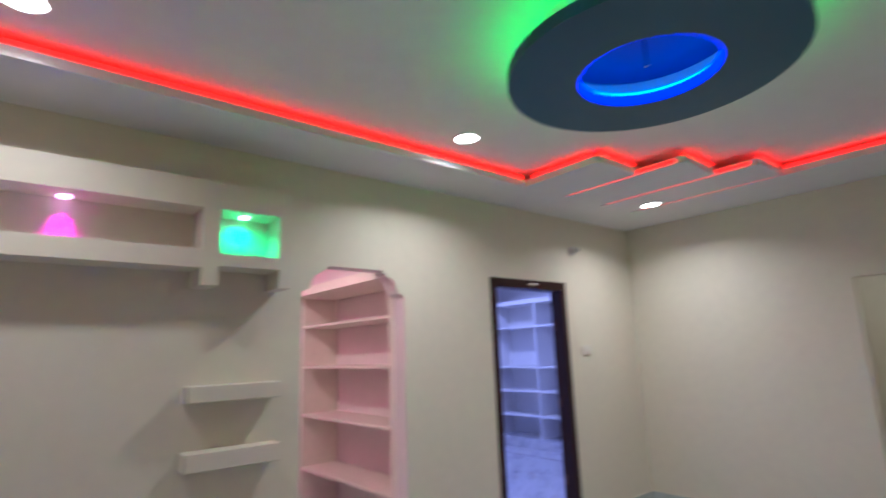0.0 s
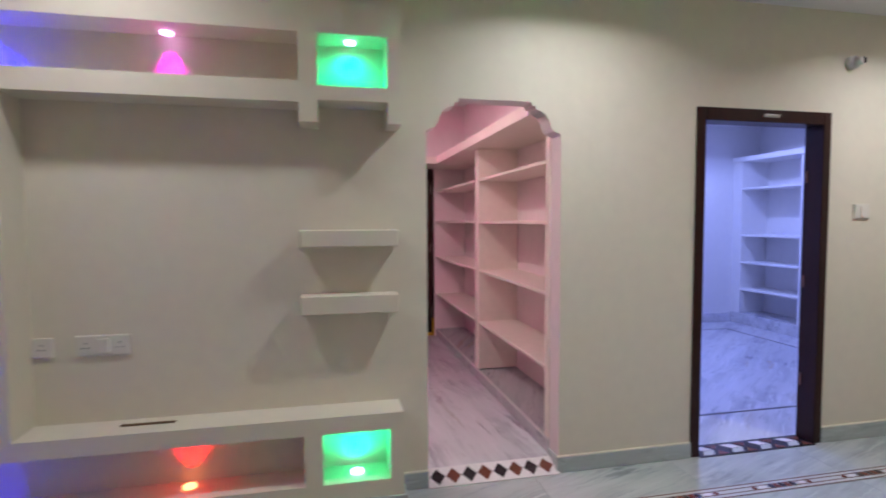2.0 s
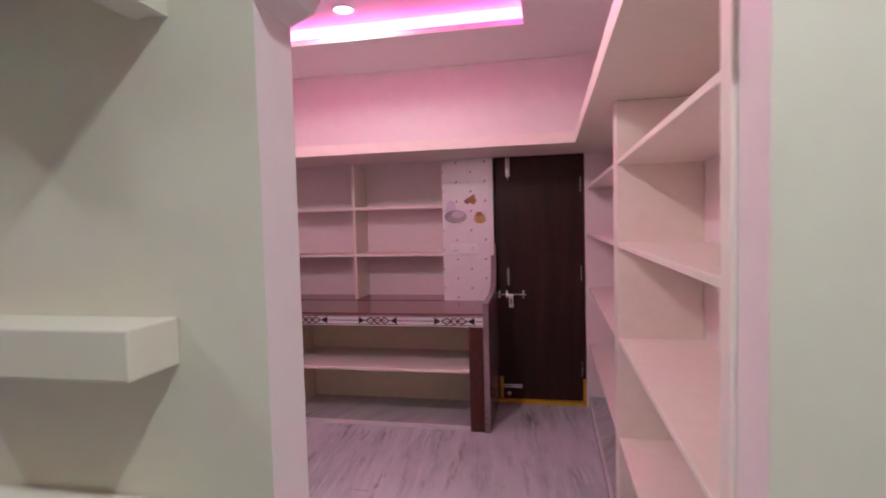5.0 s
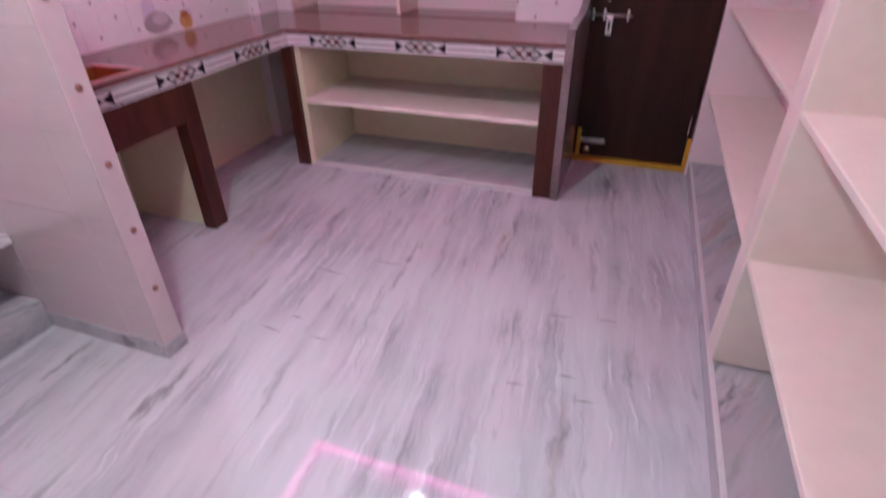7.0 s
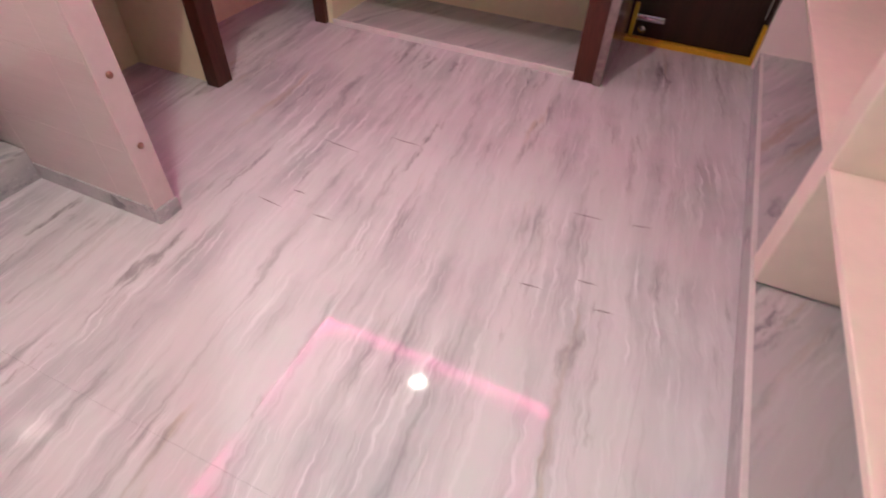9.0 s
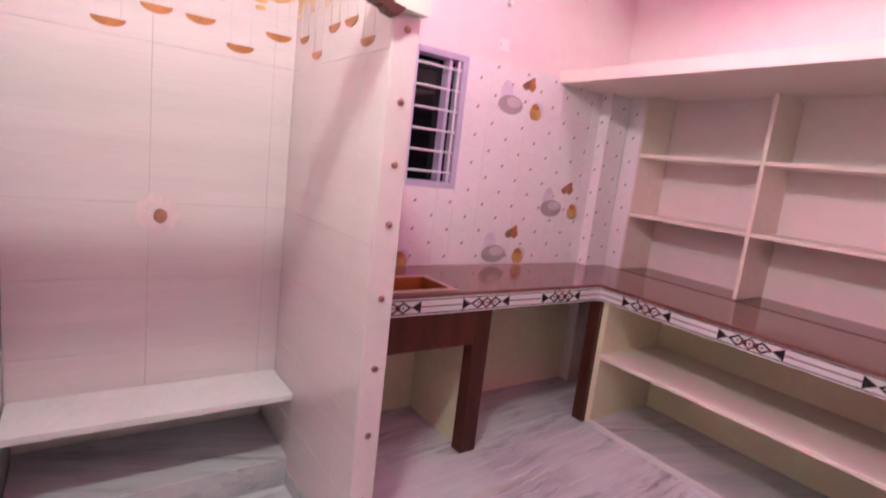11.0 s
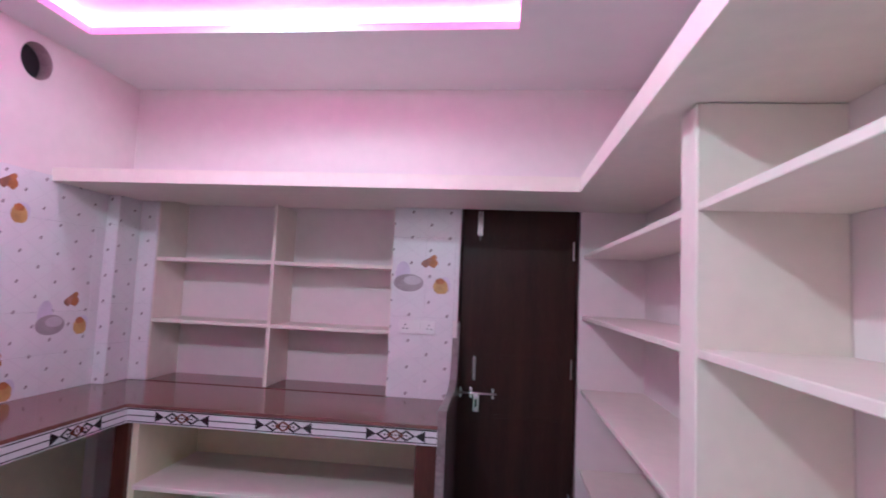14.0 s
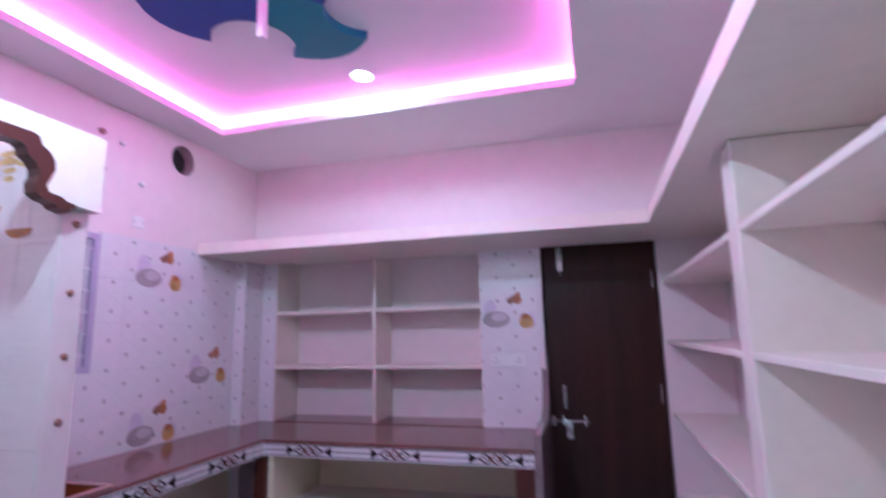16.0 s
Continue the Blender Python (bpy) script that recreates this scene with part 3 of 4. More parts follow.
def niche_lamp(x, z_top, colour, watts, lens, up=False, y=-0.095, aim_y=-0.02, cone=95):
    if up:
        part("niche_lamp", rod((x, y, z_top + 0.001), (x, y, z_top + 0.012), 0.03, 20), lens, unit, "glowing coloured lamp", True)
        lamp("niche_light", "SPOT", (x, y, z_top + 0.02), watts, colour, 0.012, (x, aim_y, z_top + 0.3), cone, 0.9)
    else:
        part("niche_lamp", rod((x, y, z_top - 0.012), (x, y, z_top - 0.001), 0.026, 20), lens, unit, "glowing coloured lamp", True)
        lamp("niche_light", "SPOT", (x, y, z_top - 0.02), watts, colour, 0.012, (x, aim_y, z_top - 0.3), cone, 0.9)


G_LM, G_LG, G_LB, G_LY, G_LR = glow("magenta_lens", (1, 0.45, 1), 7), glow("green_lens", (0.6, 1, 0.85), 7), glow("blue_lens", (0.6, 0.6, 1), 7), glow("amber_lens", (1, 0.8, 0.4), 7), glow("red_lens", (1, 0.25, 0.08), 6)
niche_lamp(0.395, 2.335, (0.0, 0.0, 1.0), 40, G_LB, cone=120)
niche_lamp(1.215, 2.335, (1.0, 0.0, 0.75), 9.0, G_LM, cone=58, y=-0.06, aim_y=0.04)
niche_lamp(2.07, 2.335, (0.0, 1.0, 0.38), 5.5, G_LG, cone=150)
niche_lamp(0.362, 1.307, (1.0, 0.46, 0.04), 6, G_LY, cone=160)
niche_lamp(0.42, 0.977, (0.0, 0.0, 1.0), 45, G_LB, cone=140)
niche_lamp(1.26, 0.118, (1.0, 0.0, 0.0), 13.0, G_LR, True, cone=68, y=-0.07, aim_y=0.04)
niche_lamp(2.08, 0.118, (0.0, 1.0, 0.38), 5.5, G_LG, True, cone=150)


def wall_shelf(z0, z1):
    s = tagged(mesh_object("wall_shelf", boxes((1.81, 2.305, -0.12, -0.0005, z0, z1), bevel=0.004), M_CREAM), "cream plastered block shelf fixed to the wall", "shelf", "block shelves")
    return s


wall_shelf(1.305, 1.39)
wall_shelf(0.962, 1.055)


def switch_plate(x0, x1, z0, z1, y, rockers, sockets, label, face=-1, group="switch plates", body=None):
    body = body or M_PLASTIC
    s = thing("switch_plate", label, "switch", group, ((x0 + x1) / 2, y, (z0 + z1) / 2))
    d = face * 0.011
    pl = part("plate", boxes((x0, x1, min(y, y + d), max(y, y + d), z0, z1), bevel=0.003), body, s)
    part("bezel", boxes((x0 + 0.006, x1 - 0.006, min(y + d, y + d * 1.2), max(y + d, y + d * 1.2), z0 + 0.006, z1 - 0.006)), body, s)
    for a, b in rockers:
        part("rocker", boxes((a, b, min(y + d, y + d * 1.7), max(y + d, y + d * 1.7), z0 + 0.016, z1 - 0.016), bevel=0.002), body, pl, "white rocker")
    for c in sockets:
        bm = bmesh.new()
        for dx, dz in ((0, 0.014), (-0.012, -0.009), (0.012, -0.009)):
            rod((c + dx, y + d * 1.2, (z0 + z1) / 2 + dz), (c + dx, y + d * 1.3, (z0 + z1) / 2 + dz), 0.004, 10, bm)
        part("socket_holes", bm, M_BLACK, pl, "dark socket holes")
    return s


switch_plate(0.558, 0.66, 0.79, 0.885, -0.0005, (), (0.615,), "ivory plastic television socket on the wall", body=M_IVORY)
switch_plate(0.757, 0.994, 0.787, 0.888, -0.0005, ((0.85, 0.905),), (0.80, 0.95), "ivory plastic plate with switch and two sockets", body=M_IVORY)
switch_plate(5.352, 5.478, 1.44, 1.537, -0.0005, ((0.0 + 5.40, 5.43),), (), "ivory plastic light switch beside the doorway", body=M_IVORY)

# round plastic fitting with a dark opening, above the switch
stub = thing("wall_fitting", "round grey plastic fitting with a dark opening, sticking out of the wall", "conduit", at=(5.3, 0, 2.45))
part("collar", rod((5.29, -0.0005, 2.45), (5.29, -0.03, 2.45), 0.042, 20), M_PLASTIC2, stub, "", True)
part("tube", rod((5.29, -0.03, 2.45), (5.31, -0.075, 2.452), 0.024, 16), M_PLASTIC2, stub, "", True)
part("opening", rod((5.3105, -0.0755, 2.452), (5.311, -0.078, 2.452), 0.02, 16), M_BLACK, stub, "dark open end")

# distribution box on the side wall
db = thing("distribution_box", "white wall-mounted electrical distribution box with closed cover", "fuse box", at=(0.155, -0.5, 2.4))
part("body", boxes((0.1555, 0.167, -0.67, -0.235, 2.185, 2.45), bevel=0.003), M_PLASTIC2, db)
part("cover", boxes((0.1675, 0.18, -0.645, -0.24, 2.205, 2.43), bevel=0.004), M_PLASTIC, db, "flat white cover")
part("knockout", boxes((0.1802, 0.182, -0.278, -0.246, 2.35, 2.395)), M_BLACK, db, "small dark latch hole")
stray = tagged(mesh_object("wood_stick", boxes((0.97, 1.21, -0.1, -0.088, 0.4605, 0.4705), bevel=0.002), mat("raw_stick", (0.16, 0.10, 0.05), 0.6, vary=0.2, scale=30)), "thin brown wooden stick lying on the unit ledge", "stick")

# bedroom door frame
df = tagged(thing("door_1", "dark brown polished wooden door frame without leaf", "door frame", at=(4.65, 0, 0)), kind="structure")
part("jamb", boxes((4.151, 4.212, -0.012, 0.128, HALL_Z, 2.124), bevel=0.004), M_FRAME, df)
part("jamb", boxes((5.087, 5.144, -0.012, 0.128, HALL_Z, 2.124), bevel=0.004), M_FRAME, df)
part("head", boxes((4.2125, 5.0865, -0.012, 0.128, 2.045, 2.124), bevel=0.004), M_FRAME, df)
part("stopper", boxes((4.62, 4.74, -0.018, -0.0125, 2.075, 2.095), bevel=0.003), M_STEEL, df, "short bright steel bar on the door head")
for z in (0.35, 1.02, 1.72):
    part("hinge", rod((5.08, 0.1, z - 0.04), (5.08, 0.1, z + 0.04), 0.005, 10), M_STUD, df, "dull bronze hinge")

# thresholds with inlaid lozenges, and the hall border
def sill_z(y):
    return HALL_Z + 0.006 + (y + 0.03) / 0.13 * (0.0 - HALL_Z - 0.006)


def sill_piece(points, lift):
    bm = bmesh.new()
    low = [bm.verts.new((px, py, sill_z(py) + lift - 0.003)) for px, py in points]
    top = [bm.verts.new((px, py, sill_z(py) + lift)) for px, py in points]
    bm.faces.new(top)
    for i in range(len(points)):
        j = (i + 1) % len(points)
        bm.faces.new((low[i], low[j], top[j], top[i]))
    return bm


sill = [(-0.03, HALL_Z - 0.02), (0.1, HALL_Z - 0.02), (0.1, 0.0), (-0.03, HALL_Z + 0.006)]
thr = structure("floor_threshold_arch", prism(sill, "x", AX - 0.392, AX + 0.392), M_BAND, "white threshold strip inlaid with dark lozenges", "threshold")
x, k = AX - 0.375, 0
while x < AX + 0.31:
    part("lozenge", sill_piece([(x, 0.035), (x + 0.044, -0.018), (x + 0.088, 0.035), (x + 0.044, 0.088)], 0.0014), (M_INK, M_INKR)[k % 2], thr, ("dark lozenge", "red-brown lozenge")[k % 2])
    x, k = x + 0.094, k + 1
thr2 = structure("floor_threshold_door", boxes((4.213, 5.086, -0.03, 0.128, HALL_Z - 0.02, HALL_Z + 0.004)), M_INK, "dark threshold strip inlaid with white lozenges", "threshold")
for k in range(4):
    x = 4.235 + 0.215 * k
    top = HALL_Z + 0.0055
    part("lozenge", prism([(x, 0.1), (x + 0.045, 0.045), (x + 0.125, 0.045), (x + 0.08, 0.1)], "z", top - 0.001, top), M_BAND, thr2, "white lozenge")
    part("lozenge", prism([(x + 0.05, 0.04), (x + 0.01, -0.015), (x + 0.09, -0.015), (x + 0.13, 0.04)], "z", top - 0.001, top), M_BORDER, thr2, "pale grey lozenge")
    part("chip", prism([(x + 0.105, 0.105), (x + 0.15, 0.05), (x + 0.2, 0.105)], "z", top - 0.001, top), M_INKR, thr2, "red-brown chip")
    part("chip", prism([(x + 0.12, -0.02), (x + 0.155, 0.035), (x + 0.2, -0.02)], "z", top - 0.001, top), M_INKR, thr2, "red-brown chip")
border = structure("floor_border", boxes((0.3, 5.93, -0.475, -0.37, HALL_Z - 0.001, HALL_Z + 0.0012), (5.825, 5.93, -4.0, -0.4752, HALL_Z - 0.001, HALL_Z + 0.0012)), M_BORDER, "pale marble border strip with dark inlaid pattern in the hall floor", "floor border")
for u in (0.0, 0.03, 0.067, 0.097):
    line = boxes((0.3, 5.93 - u, -0.37 - u - 0.007, -0.37 - u, HALL_Z + 0.0013, HALL_Z + 0.0022), (5.93 - u - 0.007, 5.93 - u, -4.0, -0.37 - u - 0.0072, HALL_Z + 0.0013, HALL_Z + 0.0022))
    part("inlay_line", line, M_INKR, border, "thin dark brown line")


def border_motif(cx, cy, turned):
    """A row of lozenges between two pale arrowheads, let into the border strip."""
    def put(points, z, material, label):
        pts = [(cx - v, cy + u) if turned else (cx + u, cy + v) for u, v in points]
        part("inlay_piece", prism(pts, "z", HALL_Z + 0.0013, HALL_Z + z), material, border, label)
    for k, u in enumerate((-0.07, -0.035, 0.0, 0.035, 0.07)):
        put([(u - 0.022, 0), (u, -0.03), (u + 0.022, 0), (u, 0.03)], 0.0026 + 0.0003 * (k % 2), (M_INK, M_INKR)[k % 2], ("black lozenge", "brown lozenge")[k % 2])
    for sgn in (-1, 1):
        put([(sgn * 0.095, 0.0), (sgn * 0.135, 0.016), (sgn * 0.16, 0.0), (sgn * 0.135, -0.016)], 0.0026, M_BAND, "white lozenge")
        put([(sgn * 0.16, 0.0), (sgn * 0.185, 0.02), (sgn * 0.20, 0.0), (sgn * 0.185, -0.02)], 0.0024, M_INKR, "brown lozenge")


for k in range(9):
    border_motif(0.75 + 0.612 * k, -0.4225, False)
for k in range(4):
    border_motif(5.8775, -0.95 - 0.7 * k, True)

# ---- bedroom ----
bs = thing("built_in_shelves", "white plastered built-in bedroom shelves, empty", "shelves", at=(7.5, 2, 0))
for z in (0.43, 0.815, 1.20, 1.86):
    part("shelf", boxes((7.72, 8.149, 0.6, 3.58, z, z + 0.03), bevel=0.003), M_BEDW, bs)
part("loft", boxes((7.70, 8.149, 0.3, 3.749, 2.255, 2.325), bevel=0.003), M_BEDW, bs, "white loft slab")
for y in (3.58, 2.6, 1.6, 0.55):
    part("upright", boxes((7.715, 8.149, y, y + 0.03, 0.1, 2.254), bevel=0.003), M_BEDW, bs)
part("side_panel", boxes((7.72, 8.149, 3.611, 3.749, 0.1, 2.254)), M_BEDW, bs)
part("base", boxes((7.72, 8.149, 0.5, 3.749, HALL_Z - 0.01, 0.099), bevel=0.002), M_FLOOR_B, bs, "pale marble base")
inlay = structure("floor_inlay_bedroom", boxes((4.3, 7.29, 0.585, 0.61, HALL_Z - 0.02, HALL_Z + 0.0008), (4.3, 7.29, 3.295, 3.32, HALL_Z - 0.02, HALL_Z + 0.0008), (7.265, 7.29, 0.61, 3.295, HALL_Z - 0.02, HALL_Z + 0.0008)), M_INK, "dark inlaid line in the bedroom floor", "floor inlay")

# ---- kitchen: loft, shelves ----
loft = tagged(mesh_object("loft_slab", prism([(KL + 0.001, 2.905), (3.14, 2.905), (3.14, 0.192), (KR - 0.001, 0.192), (KR - 0.001, KB - 0.001), (KL + 0.001, KB - 0.001)], "z", 2.07, 2.145), M_WHITE), "white painted concrete loft slab along two walls", "loft")

ks = thing("built_in_shelves", "tall white plastered built-in kitchen shelves, empty", "shelves", at=(3.45, 1.8, 0))
X0, X1, UY0, UY1 = 3.257, KR - 0.001, 1.665, 1.785
for z in (0.512, 0.975, 1.412, 1.784):
    part("shelf", boxes((X0 + 0.003, X1, 0.192, UY0 - 0.001, z, z + 0.022), bevel=0.003), M_WHITE, ks)
    part("shelf", boxes((X0 + 0.003, X1, UY1 + 0.001, KB - 0.001, z, z + 0.022), bevel=0.003), M_WHITE, ks)
part("upright", boxes((X0, X1, UY0, UY1, 0.1, 2.069), bevel=0.005), M_WHITE, ks)
part("end_panel", boxes((X0 - 0.003, X1, T + 0.001, 0.191, 0.1, KZ - 0.001)), M_WHITE, ks)
part("base", boxes((X0 + 0.012, X1, T + 0.001, KB - 0.001, 0.0, 0.092)), M_PLINTH, ks, "grey marble base")
part("base_nosing", boxes((X0 - 0.004, X0 + 0.0115, T + 0.001, KB - 0.001, 0.0, 0.083), bevel=0.002), M_PLINTH, ks, "grey marble face strip")
part("base_lip", boxes((X0 - 0.006, X0 + 0.0115, T + 0.001, KB - 0.001, 0.0835, 0.095), bevel=0.002), M_BAND, ks, "pale rounded marble lip")

# recess shelves above the counter
rs = thing("recess_shelves", "white painted shelves in the wall recess above the counter", "shelves", at=(1.27, 3.7, 0.88))
for z in (1.262, 1.672):
    part("shelf", boxes((0.4605, 1.2655, KB + 0.003, 3.869, z, z + 0.024), bevel=0.002), M_WHITE, rs)
    part("shelf", boxes((1.2905, 2.0745, KB + 0.003, 3.869, z, z + 0.024), bevel=0.002), M_WHITE, rs)
part("divider", boxes((1.266, 1.29, KB + 0.001, 3.869, 0.886, 2.069), bevel=0.002), M_WHITE, rs)
for x in (0.4602, 2.070):
    part("cheek", boxes((x, x + 0.0048, KB + 0.001, 3.869, 0.886, 2.069)), M_WHITE, rs)

# counter
ct = thing("kitchen_counter", "L-shaped red-brown granite kitchen counter with an inlaid front edge", "counter", at=(1.0, 2.9, 0))
part("worktop", boxes((0.811, 2.475, 2.915, KB - 0.002, 0.862, 0.88)), M_GRANITE, ct, "polished red-brown granite worktop")
part("worktop", prism([(KL + 0.001, 1.222), (0.8105, 1.222), (0.8105, KB - 0.002), (KL + 0.001, KB - 0.002), (KL + 0.001, 1.6902), (0.49, 1.6902), (0.49, 1.87), (0.765, 1.87), (0.765, 1.42), (0.49, 1.42), (0.49, 1.6898), (KL + 0.001, 1.6898)], "z", 0.862, 0.88), M_GRANITE, ct, "polished red-brown granite worktop round the sink")
part("recess_slab", boxes((0.465, 2.069, KB - 0.0015, 3.868, 0.858, 0.884)), M_GRANITE, ct, "polished granite slab inside the recess")
band_x = part("front_band", boxes((0.812, 2.475, 2.925, 2.945, 0.78, 0.8615)), M_BAND, ct, "white stone front band")
band_y = part("front_band", boxes((0.79, 0.8115, 1.222, 2.945, 0.78, 0.8615)), M_BAND, ct, "white stone front band")


def inlays(holder, along, fixed, a, b, starts):
    """Dark lines and lozenge groups let into the white band. along: x or y."""
    def bar(u0, u1, z0, z1, bm):
        if along == "x":
            add_box(bm, u0, u1, fixed - 0.0015, fixed - 0.0002, z0, z1)
        else:
            add_box(bm, fixed + 0.0002, fixed + 0.0015, u0, u1, z0, z1)

    def flat(pts, bm, up=0.0):
        if along == "x":
            prism(pts, "y", fixed - 0.0022 - up, fixed - 0.0002, bm)
        else:
            prism(pts, "x", fixed + 0.0002, fixed + 0.0022 + up, bm)

    bm = bmesh.new()
    for z in (0.787, 0.851):
        bar(a, b, z, z + 0.005, bm)
    cuts = [a] + [v for s in starts for v in (s, s + 0.30)] + [b]
    for i in range(0, len(cuts), 2):
        if cuts[i + 1] > cuts[i]:
            bar(cuts[i], cuts[i + 1], 0.818, 0.823, bm)
    part("inlay_line", bm, M_INK, holder, "thin dark inlaid lines")
    zc, h = 0.8205, 0.028
    for s in starts:
        for tip, foot in ((s + 0.05, s), (s + 0.25, s + 0.30)):
            bm = bmesh.new()
            flat([(foot, zc - h), (tip, zc), (foot, zc + h)], bm)
            part("arrowhead", bm, M_INK, holder, "dark inlaid arrowhead")
        for k, c in enumerate((s + 0.095, s + 0.15, s + 0.205)):
            bm = bmesh.new()
            w, t = 0.046, 0.017
            up = 0.0004 * (k % 2)
            flat([(c - w, zc), (c, zc + h), (c, zc + h - t * 0.62), (c - w + t, zc), (c, zc - h + t * 0.62), (c, zc - h)], bm, up)
            flat([(c, zc - h), (c, zc - h + t * 0.62), (c + w - t, zc), (c, zc + h - t * 0.62), (c, zc + h), (c + w, zc)], bm, up)
            flat([(c - 0.007, zc), (c, zc + 0.006), (c + 0.007, zc), (c, zc - 0.006)], bm, up)
            bmesh.ops.remove_doubles(bm, verts=bm.verts, dist=0.0001)
            part("lozenge", bm, (M_INK, M_INKR)[k % 2], holder, "dark inlaid lozenge outline")


inlays(band_x, "x", 2.925, 0.815, 2.473, (0.972, 1.528, 2.115))
inlays(band_y, "y", 0.8115, 1.224, 2.92, (1.36, 1.90, 2.44))
part("leg", boxes((2.368, 2.474, 2.93, 3.02, 0.0, 0.779), bevel=0.003), M_BROWN, ct, "red-brown laminate leg panel")
part("leg", boxes((0.742, 0.822, 2.93, 3.02, 0.0, 0.779), bevel=0.003), M_BROWN, ct, "red-brown laminate leg panel")
part("leg", boxes((0.735, 0.81, 2.0, 2.1, 0.0, 0.779), bevel=0.003), M_BROWN, ct, "red-brown laminate leg panel")
part("apron", boxes((0.76, 0.808, 1.222, 1.9995, 0.6, 0.779), bevel=0.003), M_BROWN, ct, "red-brown laminate apron under the sink")
part("inner_wall", boxes((KL + 0.001, 0.734, 2.03, 2.09, 0.0, 0.861)), M_CABIN, ct, "cream painted cross wall")
part("inner_wall", boxes((0.823, 0.86, 2.96, KB - 0.001, 0.0, 0.861)), M_CABIN, ct, "cream painted cross wall")
part("under_shelf", boxes((0.8605, 2.3675, 2.94, KB - 0.001, 0.432, 0.455), bevel=0.002), M_WHITE, ct, "white painted lower shelf")
part("under_floor", boxes((0.8605, 2.3675, 2.96, KB - 0.001, 0.0005, 0.022)), M_PLINTH, ct, "grey marble base slab")
part("base_lip", boxes((0.8605, 2.3675, 2.948, 2.9595, 0.0005, 0.034), bevel=0.002), M_BAND, ct, "pale marble lip")
part("back_panel", boxes((0.8605, 2.3675, KB - 0.006, KB - 0.0012, 0.0225, 0.431), (0.8605, 2.3675, KB - 0.006, KB - 0.0012, 0.456, 0.861)), M_CABIN, ct, "cream painted back")
part("back_panel", boxes((KL + 0.0006, KL + 0.005, 1.23, 2.029, 0.0, 0.861), (KL + 0.0006, KL + 0.005, 2.091, KB - 0.002, 0.0, 0.861)), M_CABIN, ct, "cream painted back")
prof = [(2.92, 0.0), (KB - 0.002 + 0.07, 0.0), (3.614, 1.36), (3.575, 1.355), (3.55, 1.30), (3.53, 1.15), (3.47, 1.02), (3.36, 0.975), (2.92, 0.955)]
part("end_slab", prism(prof, "x", 2.476, 2.518), mat("grey_veined_slab", (0.30, 0.235, 0.23), 0.2, scale=12, second=(0.16, 0.12, 0.12)), ct, "grey-brown polished stone end slab with a curved top")

sink = thing("kitchen_sink", "amber-brown glazed sink set into the counter", "sink", at=(0.627, 1.645, 0.88))
SX0, SX1, SY0, SY1 = 0.4905, 0.7645, 1.4205, 1.8695
bm = boxes((SX0, SX0 + 0.01, SY0, SY1, 0.66, 0.879), (SX1 - 0.01, SX1, SY0, SY1, 0.66, 0.879), (SX0 + 0.01, SX1 - 0.01, SY0, SY0 + 0.01, 0.66, 0.879), (SX0 + 0.01, SX1 - 0.01, SY1 - 0.01, SY1, 0.66, 0.879), (SX0, SX1, SY0, SY1, 0.65, 0.66))
part("bowl", bm, M_SINK, sink)
part("rim", boxes((SX0 - 0.016, SX0 + 0.014, SY0 - 0.016, SY1 + 0.016, 0.8805, 0.887), (SX1 - 0.014, SX1 + 0.016, SY0 - 0.016, SY1 + 0.016, 0.8805, 0.887), (SX0 + 0.014, SX1 - 0.014, SY0 - 0.016, SY0 + 0.014, 0.8805, 0.887), (SX0 + 0.014, SX1 - 0.014, SY1 - 0.014, SY1 + 0.016, 0.8805, 0.887), bevel=0.002), mat("rim_stone", (0.52, 0.33, 0.27), 0.2, vary=0.1, scale=30), sink, "polished pinkish rim")
part("drain", ring(0.625, 1.645, 0.015, 0.04, 0.6605, 0.665, 24), M_STEEL, sink, "steel drain")

# back door
kd = thing("door_2", "dark brown veneered flush door, closed, with steel bolts", "door", at=(2.87, 3.63, 0))
tagged(kd, kind="structure")
part("leaf", boxes((2.512, 3.231, 3.616, 3.655, 0.03, 2.088), bevel=0.003), M_DOOR, kd)
part("frame", boxes((2.503, 2.511, 3.6, 3.679, 0.02, 2.099), (3.232, 3.2395, 3.6, 3.679, 0.02, 2.099), (2.511, 3.232, 3.6, 3.679, 2.089, 2.099)), M_FRAME, kd)
for px0, px1, pz0, pz1 in ((2.64, 3.17, 1.27, 1.925), (2.66, 3.115, 0.885, 1.165), (2.64, 3.17, 0.14, 0.80)):
    bm = boxes((px0, px1, 3.6135, 3.6159, pz0, pz1), bevel=0.0009)
    add_box(bm, px0 + 0.02, px1 - 0.02, 3.6105, 3.6134, pz0 + 0.02, pz1 - 0.02, bevel=0.0012)
    part("door_panel", bm, M_DOOR, kd, "faint raised door panel")
part("sill", boxes((2.503, 3.2395, 3.575, 3.679, 0.0, 0.029), bevel=0.003), M_YELLOW, kd, "yellow painted sill")
part("jamb_foot", boxes((2.5305, 2.555, 3.59, 3.6155, 0.03, 0.22), bevel=0.002), M_YELLOW, kd, "yellow painted post foot")
part("jamb_foot", boxes((3.215, 3.239, 3.57, 3.5995, 0.03, 0.22), bevel=0.002), M_YELLOW, kd, "yellow painted jamb foot")


